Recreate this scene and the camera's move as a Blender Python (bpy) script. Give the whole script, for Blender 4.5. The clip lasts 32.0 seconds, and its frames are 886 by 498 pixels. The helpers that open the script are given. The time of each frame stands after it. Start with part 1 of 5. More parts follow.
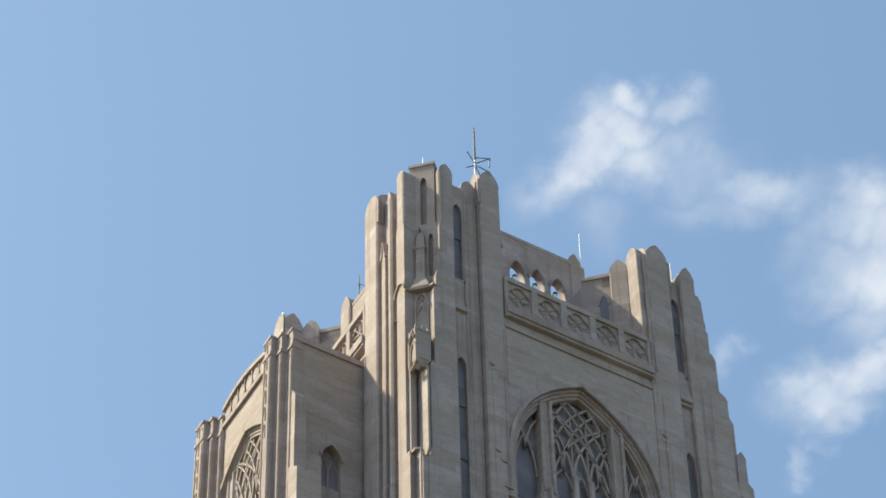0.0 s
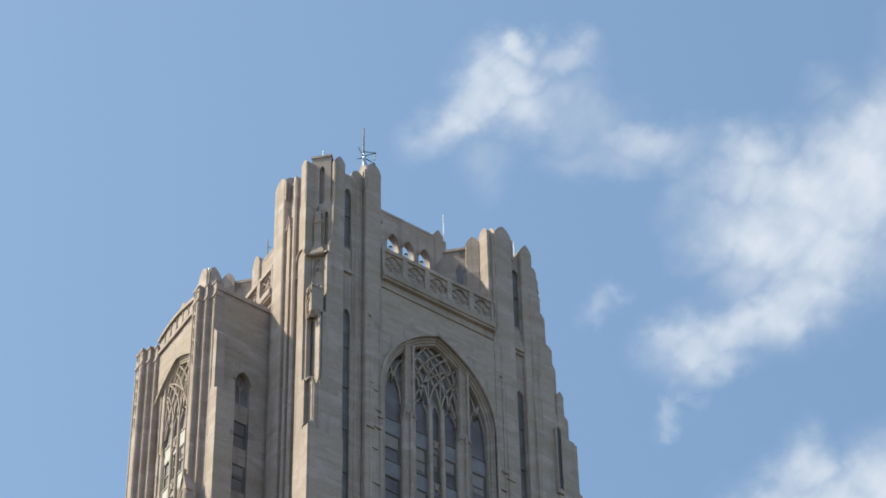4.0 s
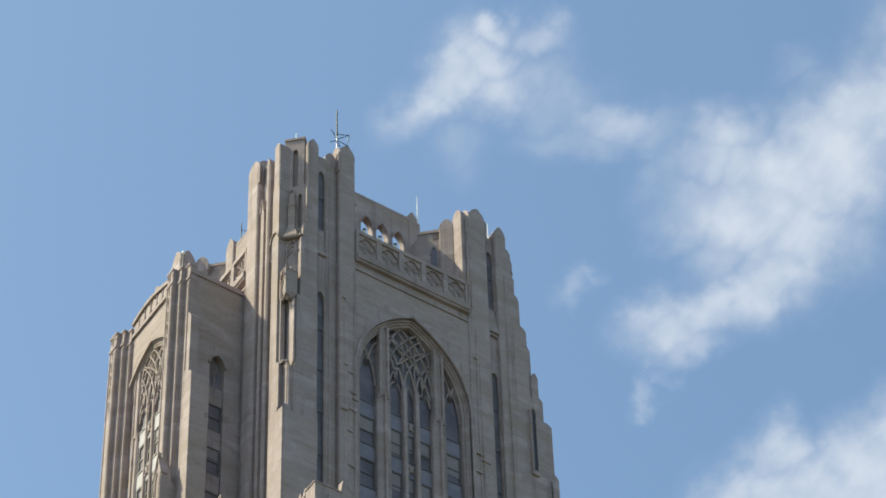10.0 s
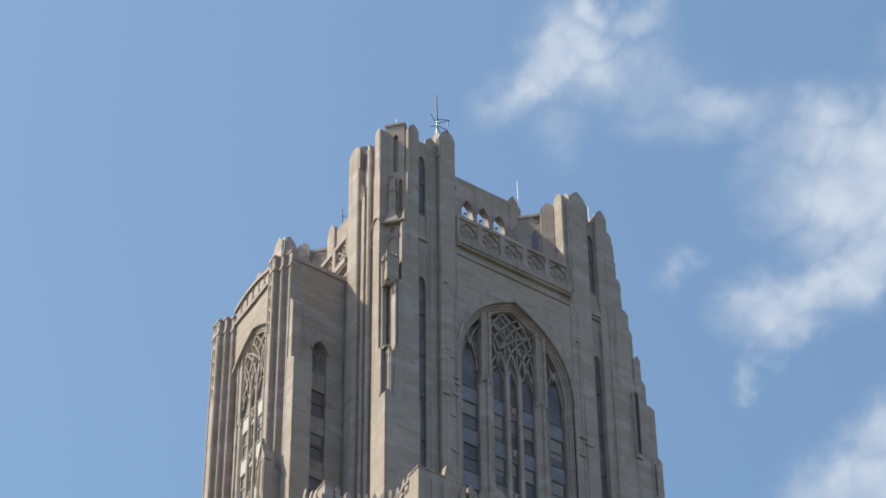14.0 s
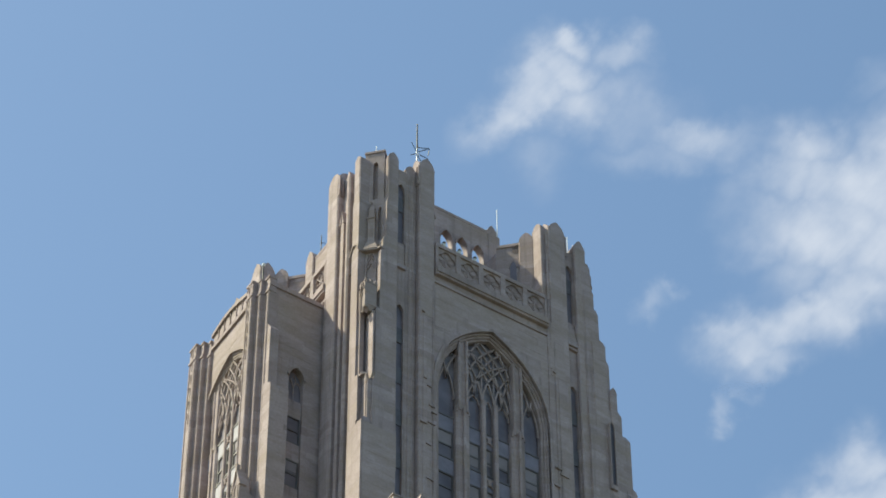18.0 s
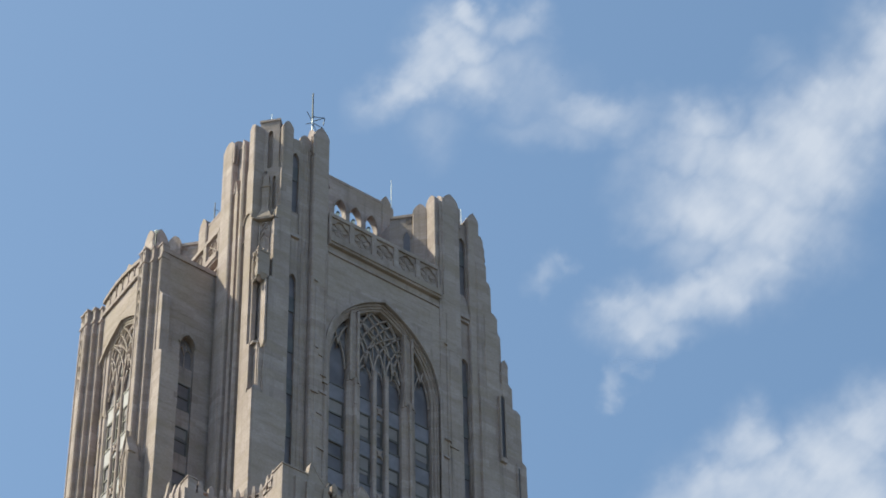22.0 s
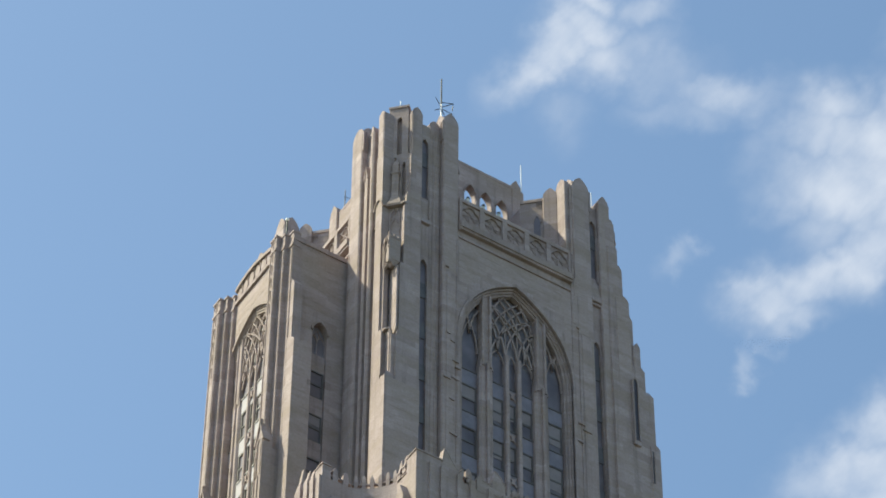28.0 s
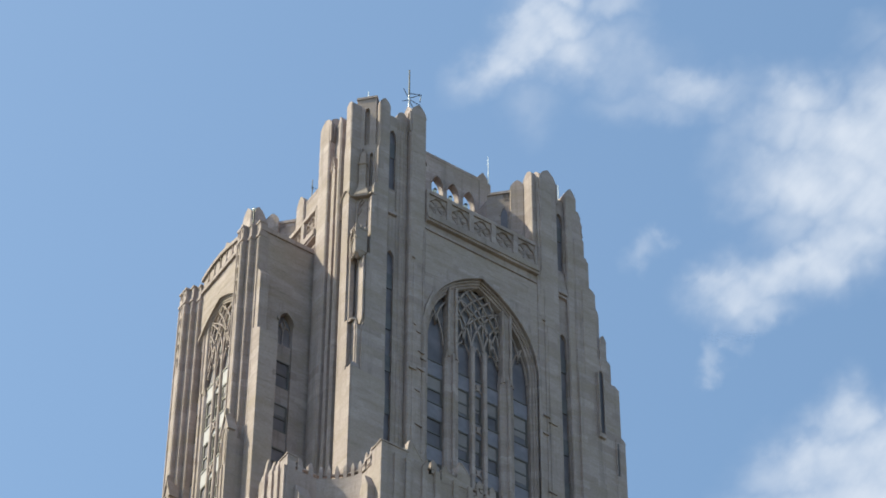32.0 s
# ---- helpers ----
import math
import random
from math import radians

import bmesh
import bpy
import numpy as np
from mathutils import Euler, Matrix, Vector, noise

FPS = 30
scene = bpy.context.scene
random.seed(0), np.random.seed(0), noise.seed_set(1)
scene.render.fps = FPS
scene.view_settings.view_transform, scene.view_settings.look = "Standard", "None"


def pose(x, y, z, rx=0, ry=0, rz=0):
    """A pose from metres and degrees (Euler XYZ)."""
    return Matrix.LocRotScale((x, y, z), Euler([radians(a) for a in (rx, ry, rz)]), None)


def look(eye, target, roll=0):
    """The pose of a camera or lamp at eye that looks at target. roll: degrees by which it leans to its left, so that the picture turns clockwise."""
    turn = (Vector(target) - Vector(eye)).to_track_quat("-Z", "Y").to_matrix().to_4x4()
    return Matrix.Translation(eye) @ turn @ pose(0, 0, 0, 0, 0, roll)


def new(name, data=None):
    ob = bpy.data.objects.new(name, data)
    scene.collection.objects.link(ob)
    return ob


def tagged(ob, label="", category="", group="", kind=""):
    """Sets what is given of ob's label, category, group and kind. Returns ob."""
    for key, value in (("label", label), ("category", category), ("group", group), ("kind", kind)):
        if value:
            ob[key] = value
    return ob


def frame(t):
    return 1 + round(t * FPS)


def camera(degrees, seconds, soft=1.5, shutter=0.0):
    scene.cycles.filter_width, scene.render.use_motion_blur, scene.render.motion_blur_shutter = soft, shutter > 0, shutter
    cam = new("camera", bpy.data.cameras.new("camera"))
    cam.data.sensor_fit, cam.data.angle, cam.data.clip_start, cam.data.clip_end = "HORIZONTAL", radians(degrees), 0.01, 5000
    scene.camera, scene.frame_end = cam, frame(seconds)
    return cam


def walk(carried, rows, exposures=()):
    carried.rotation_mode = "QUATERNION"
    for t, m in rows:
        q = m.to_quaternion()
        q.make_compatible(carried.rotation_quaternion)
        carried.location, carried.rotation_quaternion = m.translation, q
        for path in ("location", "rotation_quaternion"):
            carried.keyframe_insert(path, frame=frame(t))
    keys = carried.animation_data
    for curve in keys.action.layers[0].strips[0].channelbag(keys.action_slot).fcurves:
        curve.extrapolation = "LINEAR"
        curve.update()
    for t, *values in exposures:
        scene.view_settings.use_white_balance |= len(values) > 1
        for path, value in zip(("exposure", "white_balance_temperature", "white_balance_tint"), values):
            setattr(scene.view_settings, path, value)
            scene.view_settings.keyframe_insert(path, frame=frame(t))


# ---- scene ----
cam = camera(14.889, 32.0, soft=1.75)
# seconds, eye, target, roll
PATH = [
    (0.0, (-47.85, -73.95, 29.70), (2.510, 8.667, 144.324), -1.518),
    (0.1, (-49.26, -76.17, 26.89), (1.185, 6.633, 141.340), -1.603),
    (0.2, (-50.67, -78.39, 24.08), (-0.109, 4.539, 138.387), -1.688),
    (0.3, (-52.08, -80.62, 21.27), (-1.508, 2.452, 135.473), -1.772),
    (0.4, (-53.49, -82.84, 18.46), (-2.863, 0.268, 132.611), -1.857),
    (0.5, (-54.90, -85.06, 15.65), (-4.217, -1.831, 129.687), -1.942),
    (0.6, (-56.31, -87.28, 12.84), (-5.429, -3.932, 126.700), -1.864),
    (0.7, (-57.72, -89.50, 10.03), (-6.633, -5.896, 123.608), -1.787),
    (0.8, (-59.13, -91.73, 7.22), (-7.631, -7.658, 120.271), -1.709),
    (0.9, (-60.54, -93.95, 4.41), (-8.581, -9.616, 117.053), -1.632),
    (1.0, (-61.95, -96.17, 1.60), (-9.746, -11.782, 114.087), -1.554),
    (1.1, (-61.95, -96.17, 1.60), (-9.502, -11.366, 113.660), -1.449),
    (1.2, (-61.95, -96.17, 1.60), (-9.178, -10.897, 113.151), -1.345),
    (1.3, (-61.95, -96.17, 1.60), (-9.110, -10.826, 113.064), -1.240),
    (1.4, (-61.95, -96.17, 1.60), (-8.888, -10.842, 112.971), -1.136),
    (1.5, (-61.95, -96.17, 1.60), (-8.598, -11.258, 113.150), -1.031),
    (2.0, (-61.95, -96.17, 1.60), (-8.127, -12.484, 113.848), -0.949),
    (2.5, (-61.95, -96.17, 1.60), (-8.084, -12.819, 114.076), -1.065),
    (3.0, (-61.95, -96.17, 1.60), (-8.121, -13.510, 114.603), -1.151),
    (3.5, (-61.95, -96.17, 1.60), (-7.411, -13.997, 114.618), -1.001),
    (4.0, (-61.95, -96.17, 1.60), (-6.123, -14.522, 114.369), -1.195),
    (4.5, (-61.95, -96.17, 1.60), (-5.196, -15.063, 114.297), -1.587),
    (6.5, (-61.95, -96.17, 1.60), (-4.763, -15.203, 114.179), -2.061),
    (7.0, (-61.95, -96.17, 1.60), (-4.455, -15.296, 114.088), -2.206),
    (7.5, (-61.95, -96.17, 1.60), (-4.647, -15.176, 114.100), -1.948),
    (8.0, (-61.95, -96.17, 1.60), (-4.852, -14.985, 114.067), -2.359),
    (8.5, (-61.95, -96.17, 1.60), (-4.729, -15.051, 114.051), -2.302),
    (9.0, (-61.95, -96.17, 1.60), (-4.752, -15.412, 114.323), -2.374),
    (9.5, (-61.95, -96.17, 1.60), (-4.930, -15.553, 114.514), -2.359),
    (10.0, (-61.95, -96.17, 1.60), (-4.841, -14.660, 113.826), -1.949),
    (10.5, (-61.95, -96.17, 1.60), (-5.051, -14.616, 113.900), -1.733),
    (11.0, (-61.95, -96.17, 1.60), (-5.020, -14.218, 113.594), -1.597),
    (11.5, (-61.95, -96.17, 1.60), (-5.542, -13.821, 113.568), -1.165),
    (12.0, (-61.95, -96.17, 1.60), (-5.849, -13.629, 113.580), -1.109),
    (12.5, (-61.95, -96.17, 1.60), (-6.528, -13.045, 113.486), -1.094),
    (13.0, (-61.95, -96.17, 1.60), (-7.622, -12.169, 113.369), -0.951),
    (13.5, (-61.95, -96.17, 1.60), (-8.131, -11.860, 113.382), -0.708),
    (15.5, (-61.95, -96.17, 1.60), (-8.474, -12.065, 113.701), -0.534),
    (16.0, (-61.95, -96.17, 1.60), (-8.088, -12.550, 113.879), -0.519),
    (16.5, (-61.95, -96.17, 1.60), (-8.070, -12.717, 113.994), -0.395),
    (17.0, (-61.95, -96.17, 1.60), (-7.984, -12.741, 113.971), -0.222),
    (17.5, (-61.95, -96.17, 1.60), (-8.077, -12.875, 114.115), 0.183),
    (18.0, (-61.95, -96.17, 1.60), (-8.025, -13.108, 114.262), -0.115),
    (18.5, (-61.95, -96.17, 1.60), (-6.852, -13.843, 114.234), -0.289),
    (19.0, (-61.95, -96.17, 1.60), (-6.099, -13.441, 113.567), -0.370),
    (19.5, (-61.95, -96.17, 1.60), (-5.344, -13.655, 113.345), -0.275),
    (20.0, (-61.95, -96.17, 1.60), (-4.620, -13.975, 113.212), 0.044),
    (20.5, (-61.95, -96.17, 1.60), (-3.800, -14.310, 113.033), -0.167),
    (21.0, (-61.95, -96.17, 1.60), (-3.259, -14.616, 112.975), -0.331),
    (21.5, (-61.95, -96.17, 1.60), (-3.135, -15.201, 113.335), -0.963),
    (22.0, (-61.95, -96.17, 1.60), (-3.579, -14.927, 113.369), -1.114),
    (22.5, (-61.95, -96.17, 1.60), (-3.983, -14.706, 113.419), -0.773),
    (23.0, (-61.95, -96.17, 1.60), (-3.937, -14.633, 113.341), -0.779),
    (23.5, (-61.95, -96.17, 1.60), (-4.363, -14.188, 113.236), -0.757),
    (24.0, (-61.95, -96.17, 1.60), (-4.844, -13.691, 113.117), -0.772),
    (24.5, (-61.95, -96.17, 1.60), (-5.376, -13.080, 112.935), -0.959),
    (25.0, (-61.95, -96.17, 1.60), (-5.636, -12.778, 112.840), -0.869),
    (25.5, (-61.95, -96.17, 1.60), (-5.798, -12.277, 112.545), -0.600),
    (26.0, (-61.95, -96.17, 1.60), (-6.507, -11.663, 112.436), -0.226),
    (26.5, (-61.95, -96.17, 1.60), (-7.075, -11.493, 112.588), -0.194),
    (28.5, (-61.95, -96.17, 1.60), (-8.243, -11.321, 113.028), 0.758),
    (29.0, (-61.95, -96.17, 1.60), (-7.944, -11.290, 112.860), 1.072),
    (29.5, (-61.95, -96.17, 1.60), (-7.391, -11.589, 112.817), 0.569),
    (30.0, (-61.95, -96.17, 1.60), (-7.227, -11.391, 112.586), 0.651),
    (30.5, (-61.95, -96.17, 1.60), (-7.015, -11.403, 112.490), 0.528),
    (31.0, (-61.95, -96.17, 1.60), (-6.951, -11.646, 112.644), 0.482),
    (31.5, (-61.95, -96.17, 1.60), (-6.954, -11.670, 112.663), 0.700),
    (32.0, (-61.95, -96.17, 1.60), (-6.712, -11.859, 112.687), 0.340),
]
# seconds, stops, white balance in kelvin, tint
EXPOSURE = [(0, 0.88, 6680, 10), (1, 0.88, 6670, 10), (1.3, 0.81, 6660, 10), (2, 0.82, 6650, 10), (4, 0.79, 6620, 10), (7, 0.70, 6530, 10), (10, 0.69, 6470, 10), (13, 0.65, 6420, 10),
            (17, 0.63, 6380, 10), (21, 0.61, 6380, 10), (26, 0.60, 6380, 10), (29, 0.76, 6400, 10), (32, 0.76, 6400, 10)]
walk(cam, [(t, look(eye, target, roll)) for t, eye, target, roll in PATH], EXPOSURE)

# ---- light ----
SUN_WAY = Vector((1.0, -0.67, -1.40)).normalized()
sky_world = bpy.data.worlds.new("sky")
scene.world = sky_world
sky_world.use_nodes = True
wn = sky_world.node_tree.nodes
sky = wn.new("ShaderNodeTexSky")
sky.sky_type = 'NISHITA'
sky.sun_disc = False
sky.sun_elevation = math.asin(-SUN_WAY.z)
sky.sun_rotation = math.atan2(-SUN_WAY.x, -SUN_WAY.y)
sky.altitude = 300
sky.air_density = 1.0
sky.dust_density = 1.3
sky.ozone_density = 1.0
wn["Background"].inputs["Strength"].default_value = 0.125
haze = wn.new("ShaderNodeMix")
haze.data_type, haze.blend_type = 'RGBA', 'MULTIPLY'
haze.inputs[0].default_value = 1.0
haze.inputs[7].default_value = (0.99, 1.08, 1.00, 1)
sky_world.node_tree.links.new(sky.outputs[0], haze.inputs[6])
sky_world.node_tree.links.new(haze.outputs[2], wn["Background"].inputs["Color"])
sun_data = bpy.data.lights.new("sun", 'SUN')
sun_data.energy = 4.2
sun_data.angle = radians(0.53)
sun_data.color = (0.985, 0.950, 0.68)
sun_lamp = new("sun", sun_data)
sun_lamp.matrix_world = look((0, 0, 400), Vector((0, 0, 400)) + SUN_WAY)


# ---- materials ----
def material(name):
    m = bpy.data.materials.new(name)
    m.use_nodes = True
    return m, m.node_tree.nodes, m.node_tree.links, m.node_tree.nodes["Principled BSDF"]


def math_node(n, l, op, a, b):
    k = n.new("ShaderNodeMath")
    k.operation = op
    for i, v in enumerate((a, b)):
        if isinstance(v, (int, float)):
            k.inputs[i].default_value = v
        else:
            l.new(v, k.inputs[i])
    return k.outputs[0]


def mix_node(n, l, fac, a, b, mode='MIX'):
    k = n.new("ShaderNodeMix")
    k.data_type = 'RGBA'
    k.blend_type = mode
    for i, v in ((0, fac), (6, a), (7, b)):
        if isinstance(v, (int, float)):
            k.inputs[i].default_value = v
        elif isinstance(v, tuple):
            k.inputs[i].default_value = (*v, 1)
        else:
            l.new(v, k.inputs[i])
    return k.outputs[2]


def noise_node(n, l, vec, scale, detail=4.0, rough=0.6):
    k = n.new("ShaderNodeTexNoise")
    k.inputs["Scale"].default_value = scale
    k.inputs["Detail"].default_value = detail
    k.inputs["Roughness"].default_value = rough
    l.new(vec, k.inputs["Vector"])
    return k.outputs[0]


def ramp_node(n, l, fac, stops):
    k = n.new("ShaderNodeValToRGB")
    el = k.color_ramp.elements
    while len(el) < len(stops):
        el.new(0.5)
    for e, (p, c) in zip(el, stops):
        e.position, e.color = p, (*c, 1)
    l.new(fac, k.inputs[0])
    return k.outputs[0]


def stretched(n, l, vec, sx, sy, sz):
    k = n.new("ShaderNodeMapping")
    k.inputs["Scale"].default_value = (sx, sy, sz)
    l.new(vec, k.inputs["Vector"])
    return k.outputs[0]


def limestone(name, base, warm, dark, rough=0.9):
    """Weathered ashlar: courses of blocks, each of its own tone, grain, rain streaks and stains."""
    m, n, l, b = material(name)
    co = n.new("ShaderNodeTexCoord").outputs["Object"]
    # courses run round the corners: the run along a wall is x + y
    sep = n.new("ShaderNodeSeparateXYZ")
    l.new(co, sep.inputs[0])
    run = math_node(n, l, 'ADD', sep.outputs[0], sep.outputs[1])
    cmb = n.new("ShaderNodeCombineXYZ")
    l.new(run, cmb.inputs[0])
    l.new(sep.outputs[2], cmb.inputs[1])
    br = n.new("ShaderNodeTexBrick")
    l.new(cmb.outputs[0], br.inputs["Vector"])
    br.inputs["Color1"].default_value = (0, 0, 0, 1)
    br.inputs["Color2"].default_value = (1, 1, 1, 1)
    br.inputs["Mortar"].default_value = (0.5, 0.5, 0.5, 1)
    br.inputs["Scale"].default_value = 1.0
    br.inputs["Mortar Size"].default_value = 0.012
    br.inputs["Mortar Smooth"].default_value = 0.4
    br.inputs["Brick Width"].default_value = 1.05
    br.inputs["Row Height"].default_value = 0.52
    blocks = ramp_node(n, l, br.outputs["Color"], [(0.0, dark), (0.45, base), (0.8, base), (1.0, warm)])
    stain = noise_node(n, l, co, 0.32, 6.0, 0.65)
    col = mix_node(n, l, ramp_node(n, l, stain, [(0.34, (0.75, 0.75, 0.75)), (0.58, (0, 0, 0))]), blocks, dark)
    streak = noise_node(n, l, stretched(n, l, co, 2.6, 2.6, 0.13), 1.0, 5.0, 0.6)
    col = mix_node(n, l, ramp_node(n, l, streak, [(0.52, (0, 0, 0)), (0.74, (0.6, 0.6, 0.6))]), col, tuple(c * 0.45 for c in dark))
    band = noise_node(n, l, stretched(n, l, co, 0.25, 0.25, 1.1), 1.0, 5.0, 0.7)
    col = mix_node(n, l, ramp_node(n, l, band, [(0.54, (0, 0, 0)), (0.7, (0.4, 0.4, 0.4))]), col, tuple(c * 0.62 for c in dark))
    patch = noise_node(n, l, stretched(n, l, co, 0.75, 0.75, 2.0), 1.0, 4.0, 0.55)
    col = mix_node(n, l, ramp_node(n, l, patch, [(0.55, (0, 0, 0)), (0.68, (0.42, 0.42, 0.42))]), col, (0.262, 0.208, 0.180))
    rust = noise_node(n, l, stretched(n, l, co, 0.16, 0.16, 0.75), 1.0, 6.0, 0.72)
    col = mix_node(n, l, ramp_node(n, l, rust, [(0.46, (0, 0, 0)), (0.64, (0.85, 0.85, 0.85))]), col, (0.320, 0.252, 0.216))
    grain = noise_node(n, l, co, 9.0, 6.0, 0.7)
    col = mix_node(n, l, 0.3, col, ramp_node(n, l, grain, [(0.3, (0.32, 0.32, 0.32)), (0.7, (0.72, 0.72, 0.72))]), 'OVERLAY')
    joint = math_node(n, l, 'MULTIPLY', br.outputs["Fac"], 0.18)
    col = mix_node(n, l, joint, col, tuple(c * 0.5 for c in dark))
    l.new(col, b.inputs["Base Color"])
    b.inputs["Roughness"].default_value = rough
    b.inputs["Specular IOR Level"].default_value = 0.2
    bump = n.new("ShaderNodeBump")
    bump.inputs["Strength"].default_value = 0.5
    bump.inputs["Distance"].default_value = 0.03
    hgt = math_node(n, l, 'SUBTRACT', grain, math_node(n, l, 'MULTIPLY', br.outputs["Fac"], 1.2))
    l.new(hgt, bump.inputs["Height"])
    l.new(bump.outputs[0], b.inputs["Normal"])
    return m


def block_stone():
    """One ashlar block: its tone from the object's own chance, with grain and stains."""
    m, n, l, b = material("ashlar_block")
    info = n.new("ShaderNodeObjectInfo")
    near = n.new("ShaderNodeVectorMath")
    l.new(n.new("ShaderNodeTexCoord").outputs["Object"], near.inputs[0])
    l.new(info.outputs["Location"], near.inputs[1])
    co = near.outputs[0]
    tone = ramp_node(n, l, info.outputs["Random"], [(0.0, (0.383, 0.305, 0.296)), (0.3, (0.400, 0.319, 0.310)), (0.75, (0.409, 0.327, 0.320)), (1.0, (0.426, 0.342, 0.334))])
    stain = noise_node(n, l, co, 0.32, 6.0, 0.65)
    col = mix_node(n, l, ramp_node(n, l, stain, [(0.34, (0.75, 0.75, 0.75)), (0.58, (0, 0, 0))]), tone, (0.315, 0.252, 0.211))
    band = noise_node(n, l, stretched(n, l, co, 0.3, 0.3, 1.4), 1.0, 5.0, 0.7)
    col = mix_node(n, l, ramp_node(n, l, band, [(0.52, (0, 0, 0)), (0.7, (0.5, 0.5, 0.5))]), col, (0.24, 0.18, 0.148))
    patch = noise_node(n, l, stretched(n, l, co, 0.75, 0.75, 2.0), 1.0, 4.0, 0.55)
    col = mix_node(n, l, ramp_node(n, l, patch, [(0.55, (0, 0, 0)), (0.68, (0.42, 0.42, 0.42))]), col, (0.262, 0.208, 0.180))
    rust = noise_node(n, l, stretched(n, l, co, 0.16, 0.16, 0.75), 1.0, 6.0, 0.72)
    col = mix_node(n, l, ramp_node(n, l, rust, [(0.46, (0, 0, 0)), (0.64, (0.85, 0.85, 0.85))]), col, (0.320, 0.252, 0.216))
    grain = noise_node(n, l, co, 9.0, 6.0, 0.7)
    col = mix_node(n, l, 0.3, col, ramp_node(n, l, grain, [(0.3, (0.32, 0.32, 0.32)), (0.7, (0.72, 0.72, 0.72))]), 'OVERLAY')
    l.new(col, b.inputs["Base Color"])
    b.inputs["Roughness"].default_value = 0.9
    b.inputs["Specular IOR Level"].default_value = 0.2
    bump = n.new("ShaderNodeBump")
    bump.inputs["Strength"].default_value = 0.5
    bump.inputs["Distance"].default_value = 0.03
    l.new(grain, bump.inputs["Height"])
    l.new(bump.outputs[0], b.inputs["Normal"])
    return m


def plain(name, color, rough=0.6, metal=0.0, var=0.15, scale=3.0):
    m, n, l, b = material(name)
    co = n.new("ShaderNodeTexCoord").outputs["Object"]
    f = noise_node(n, l, co, scale, 5.0, 0.65)
    col = ramp_node(n, l, f, [(0.3, tuple(c * (1 - var) for c in color)), (0.7, tuple(min(1, c * (1 + var)) for c in color))])
    l.new(col, b.inputs["Base Color"])
    b.inputs["Roughness"].default_value = rough
    b.inputs["Metallic"].default_value = metal
    return m


STONE = limestone("limestone", (0.408, 0.327, 0.320), (0.457, 0.369, 0.362), (0.321, 0.251, 0.240))
STONE_CARVED = limestone("carved_limestone", (0.404, 0.325, 0.319), (0.449, 0.363, 0.358), (0.306, 0.240, 0.229))
BLOCK = block_stone()
SPANDREL = plain("grey_blue_metal", (0.208, 0.187, 0.222), 0.5, 0.0, 0.22, 1.2)
SLIT_METAL = plain("dull_grey_panel", (0.12, 0.11, 0.115), 0.55, 0.0, 0.25, 1.5)
FRAME = plain("painted_steel", (0.145, 0.130, 0.126), 0.55, 0.2, 0.15, 4.0)
BLIND = plain("grey_blind", (0.272, 0.235, 0.245), 0.85, 0.0, 0.10, 1.5)
ROOF = plain("roof_felt", (0.16, 0.15, 0.14), 0.9, 0.0, 0.25, 0.6)
# spandrel metal again, with sunlight put into its colour, for the west window
SUNLIT_SPANDREL = plain("sunlit_spandrel_metal", (0.36, 0.33, 0.355), 0.75, 0.0, 0.08, 1.2)
IRON = plain("dark_iron", (0.07, 0.07, 0.07), 0.6, 0.6, 0.2, 6.0)
STEEL = plain("galvanised_steel", (0.52, 0.52, 0.53), 0.45, 0.5, 0.1, 4.0)
WHITE = plain("white_paint", (0.78, 0.78, 0.76), 0.5, 0.0, 0.06, 5.0)
BLACK = plain("black_rubber", (0.03, 0.03, 0.03), 0.6, 0.0, 0.2, 8.0)


def glass_material(name, a):
    m, n, l, b = material(name)
    co = n.new("ShaderNodeTexCoord").outputs["Object"]
    f = noise_node(n, l, co, 0.8, 3.0, 0.5)
    l.new(ramp_node(n, l, f, [(0.3, (a * 0.058, a * 0.050, a * 0.058)), (0.7, (a * 0.098, a * 0.086, a * 0.098))]), b.inputs["Base Color"])
    b.inputs["Roughness"].default_value = 0.3
    b.inputs["IOR"].default_value = 1.38
    return m


GLASS = glass_material("window_glass", 2.0)
# dark fill whose colour stands for shade inside the far turret's slits
SLIT_DARK = glass_material("dark_slit_fill", 0.9)
# paler copy of the glass for the wing, haze put into its colour
HAZE_GLASS = glass_material("hazed_window_glass", 2.4)
HEAD_GLASS = plain("leaded_glass", (0.20, 0.18, 0.20), 0.45, 0.0, 0.3, 2.5)


def ground_material():
    m, n, l, b = material("campus_ground")
    co = n.new("ShaderNodeTexCoord").outputs["Object"]
    f = noise_node(n, l, co, 0.02, 8.0, 0.65)
    g = noise_node(n, l, co, 0.6, 6.0, 0.7)
    a = ramp_node(n, l, f, [(0.40, (0.055, 0.065, 0.035)), (0.52, (0.085, 0.085, 0.06)), (0.66, (0.17, 0.155, 0.14))])
    l.new(mix_node(n, l, 0.4, a, g, 'OVERLAY'), b.inputs["Base Color"])
    b.inputs["Roughness"].default_value = 0.95
    return m


GROUND = ground_material()


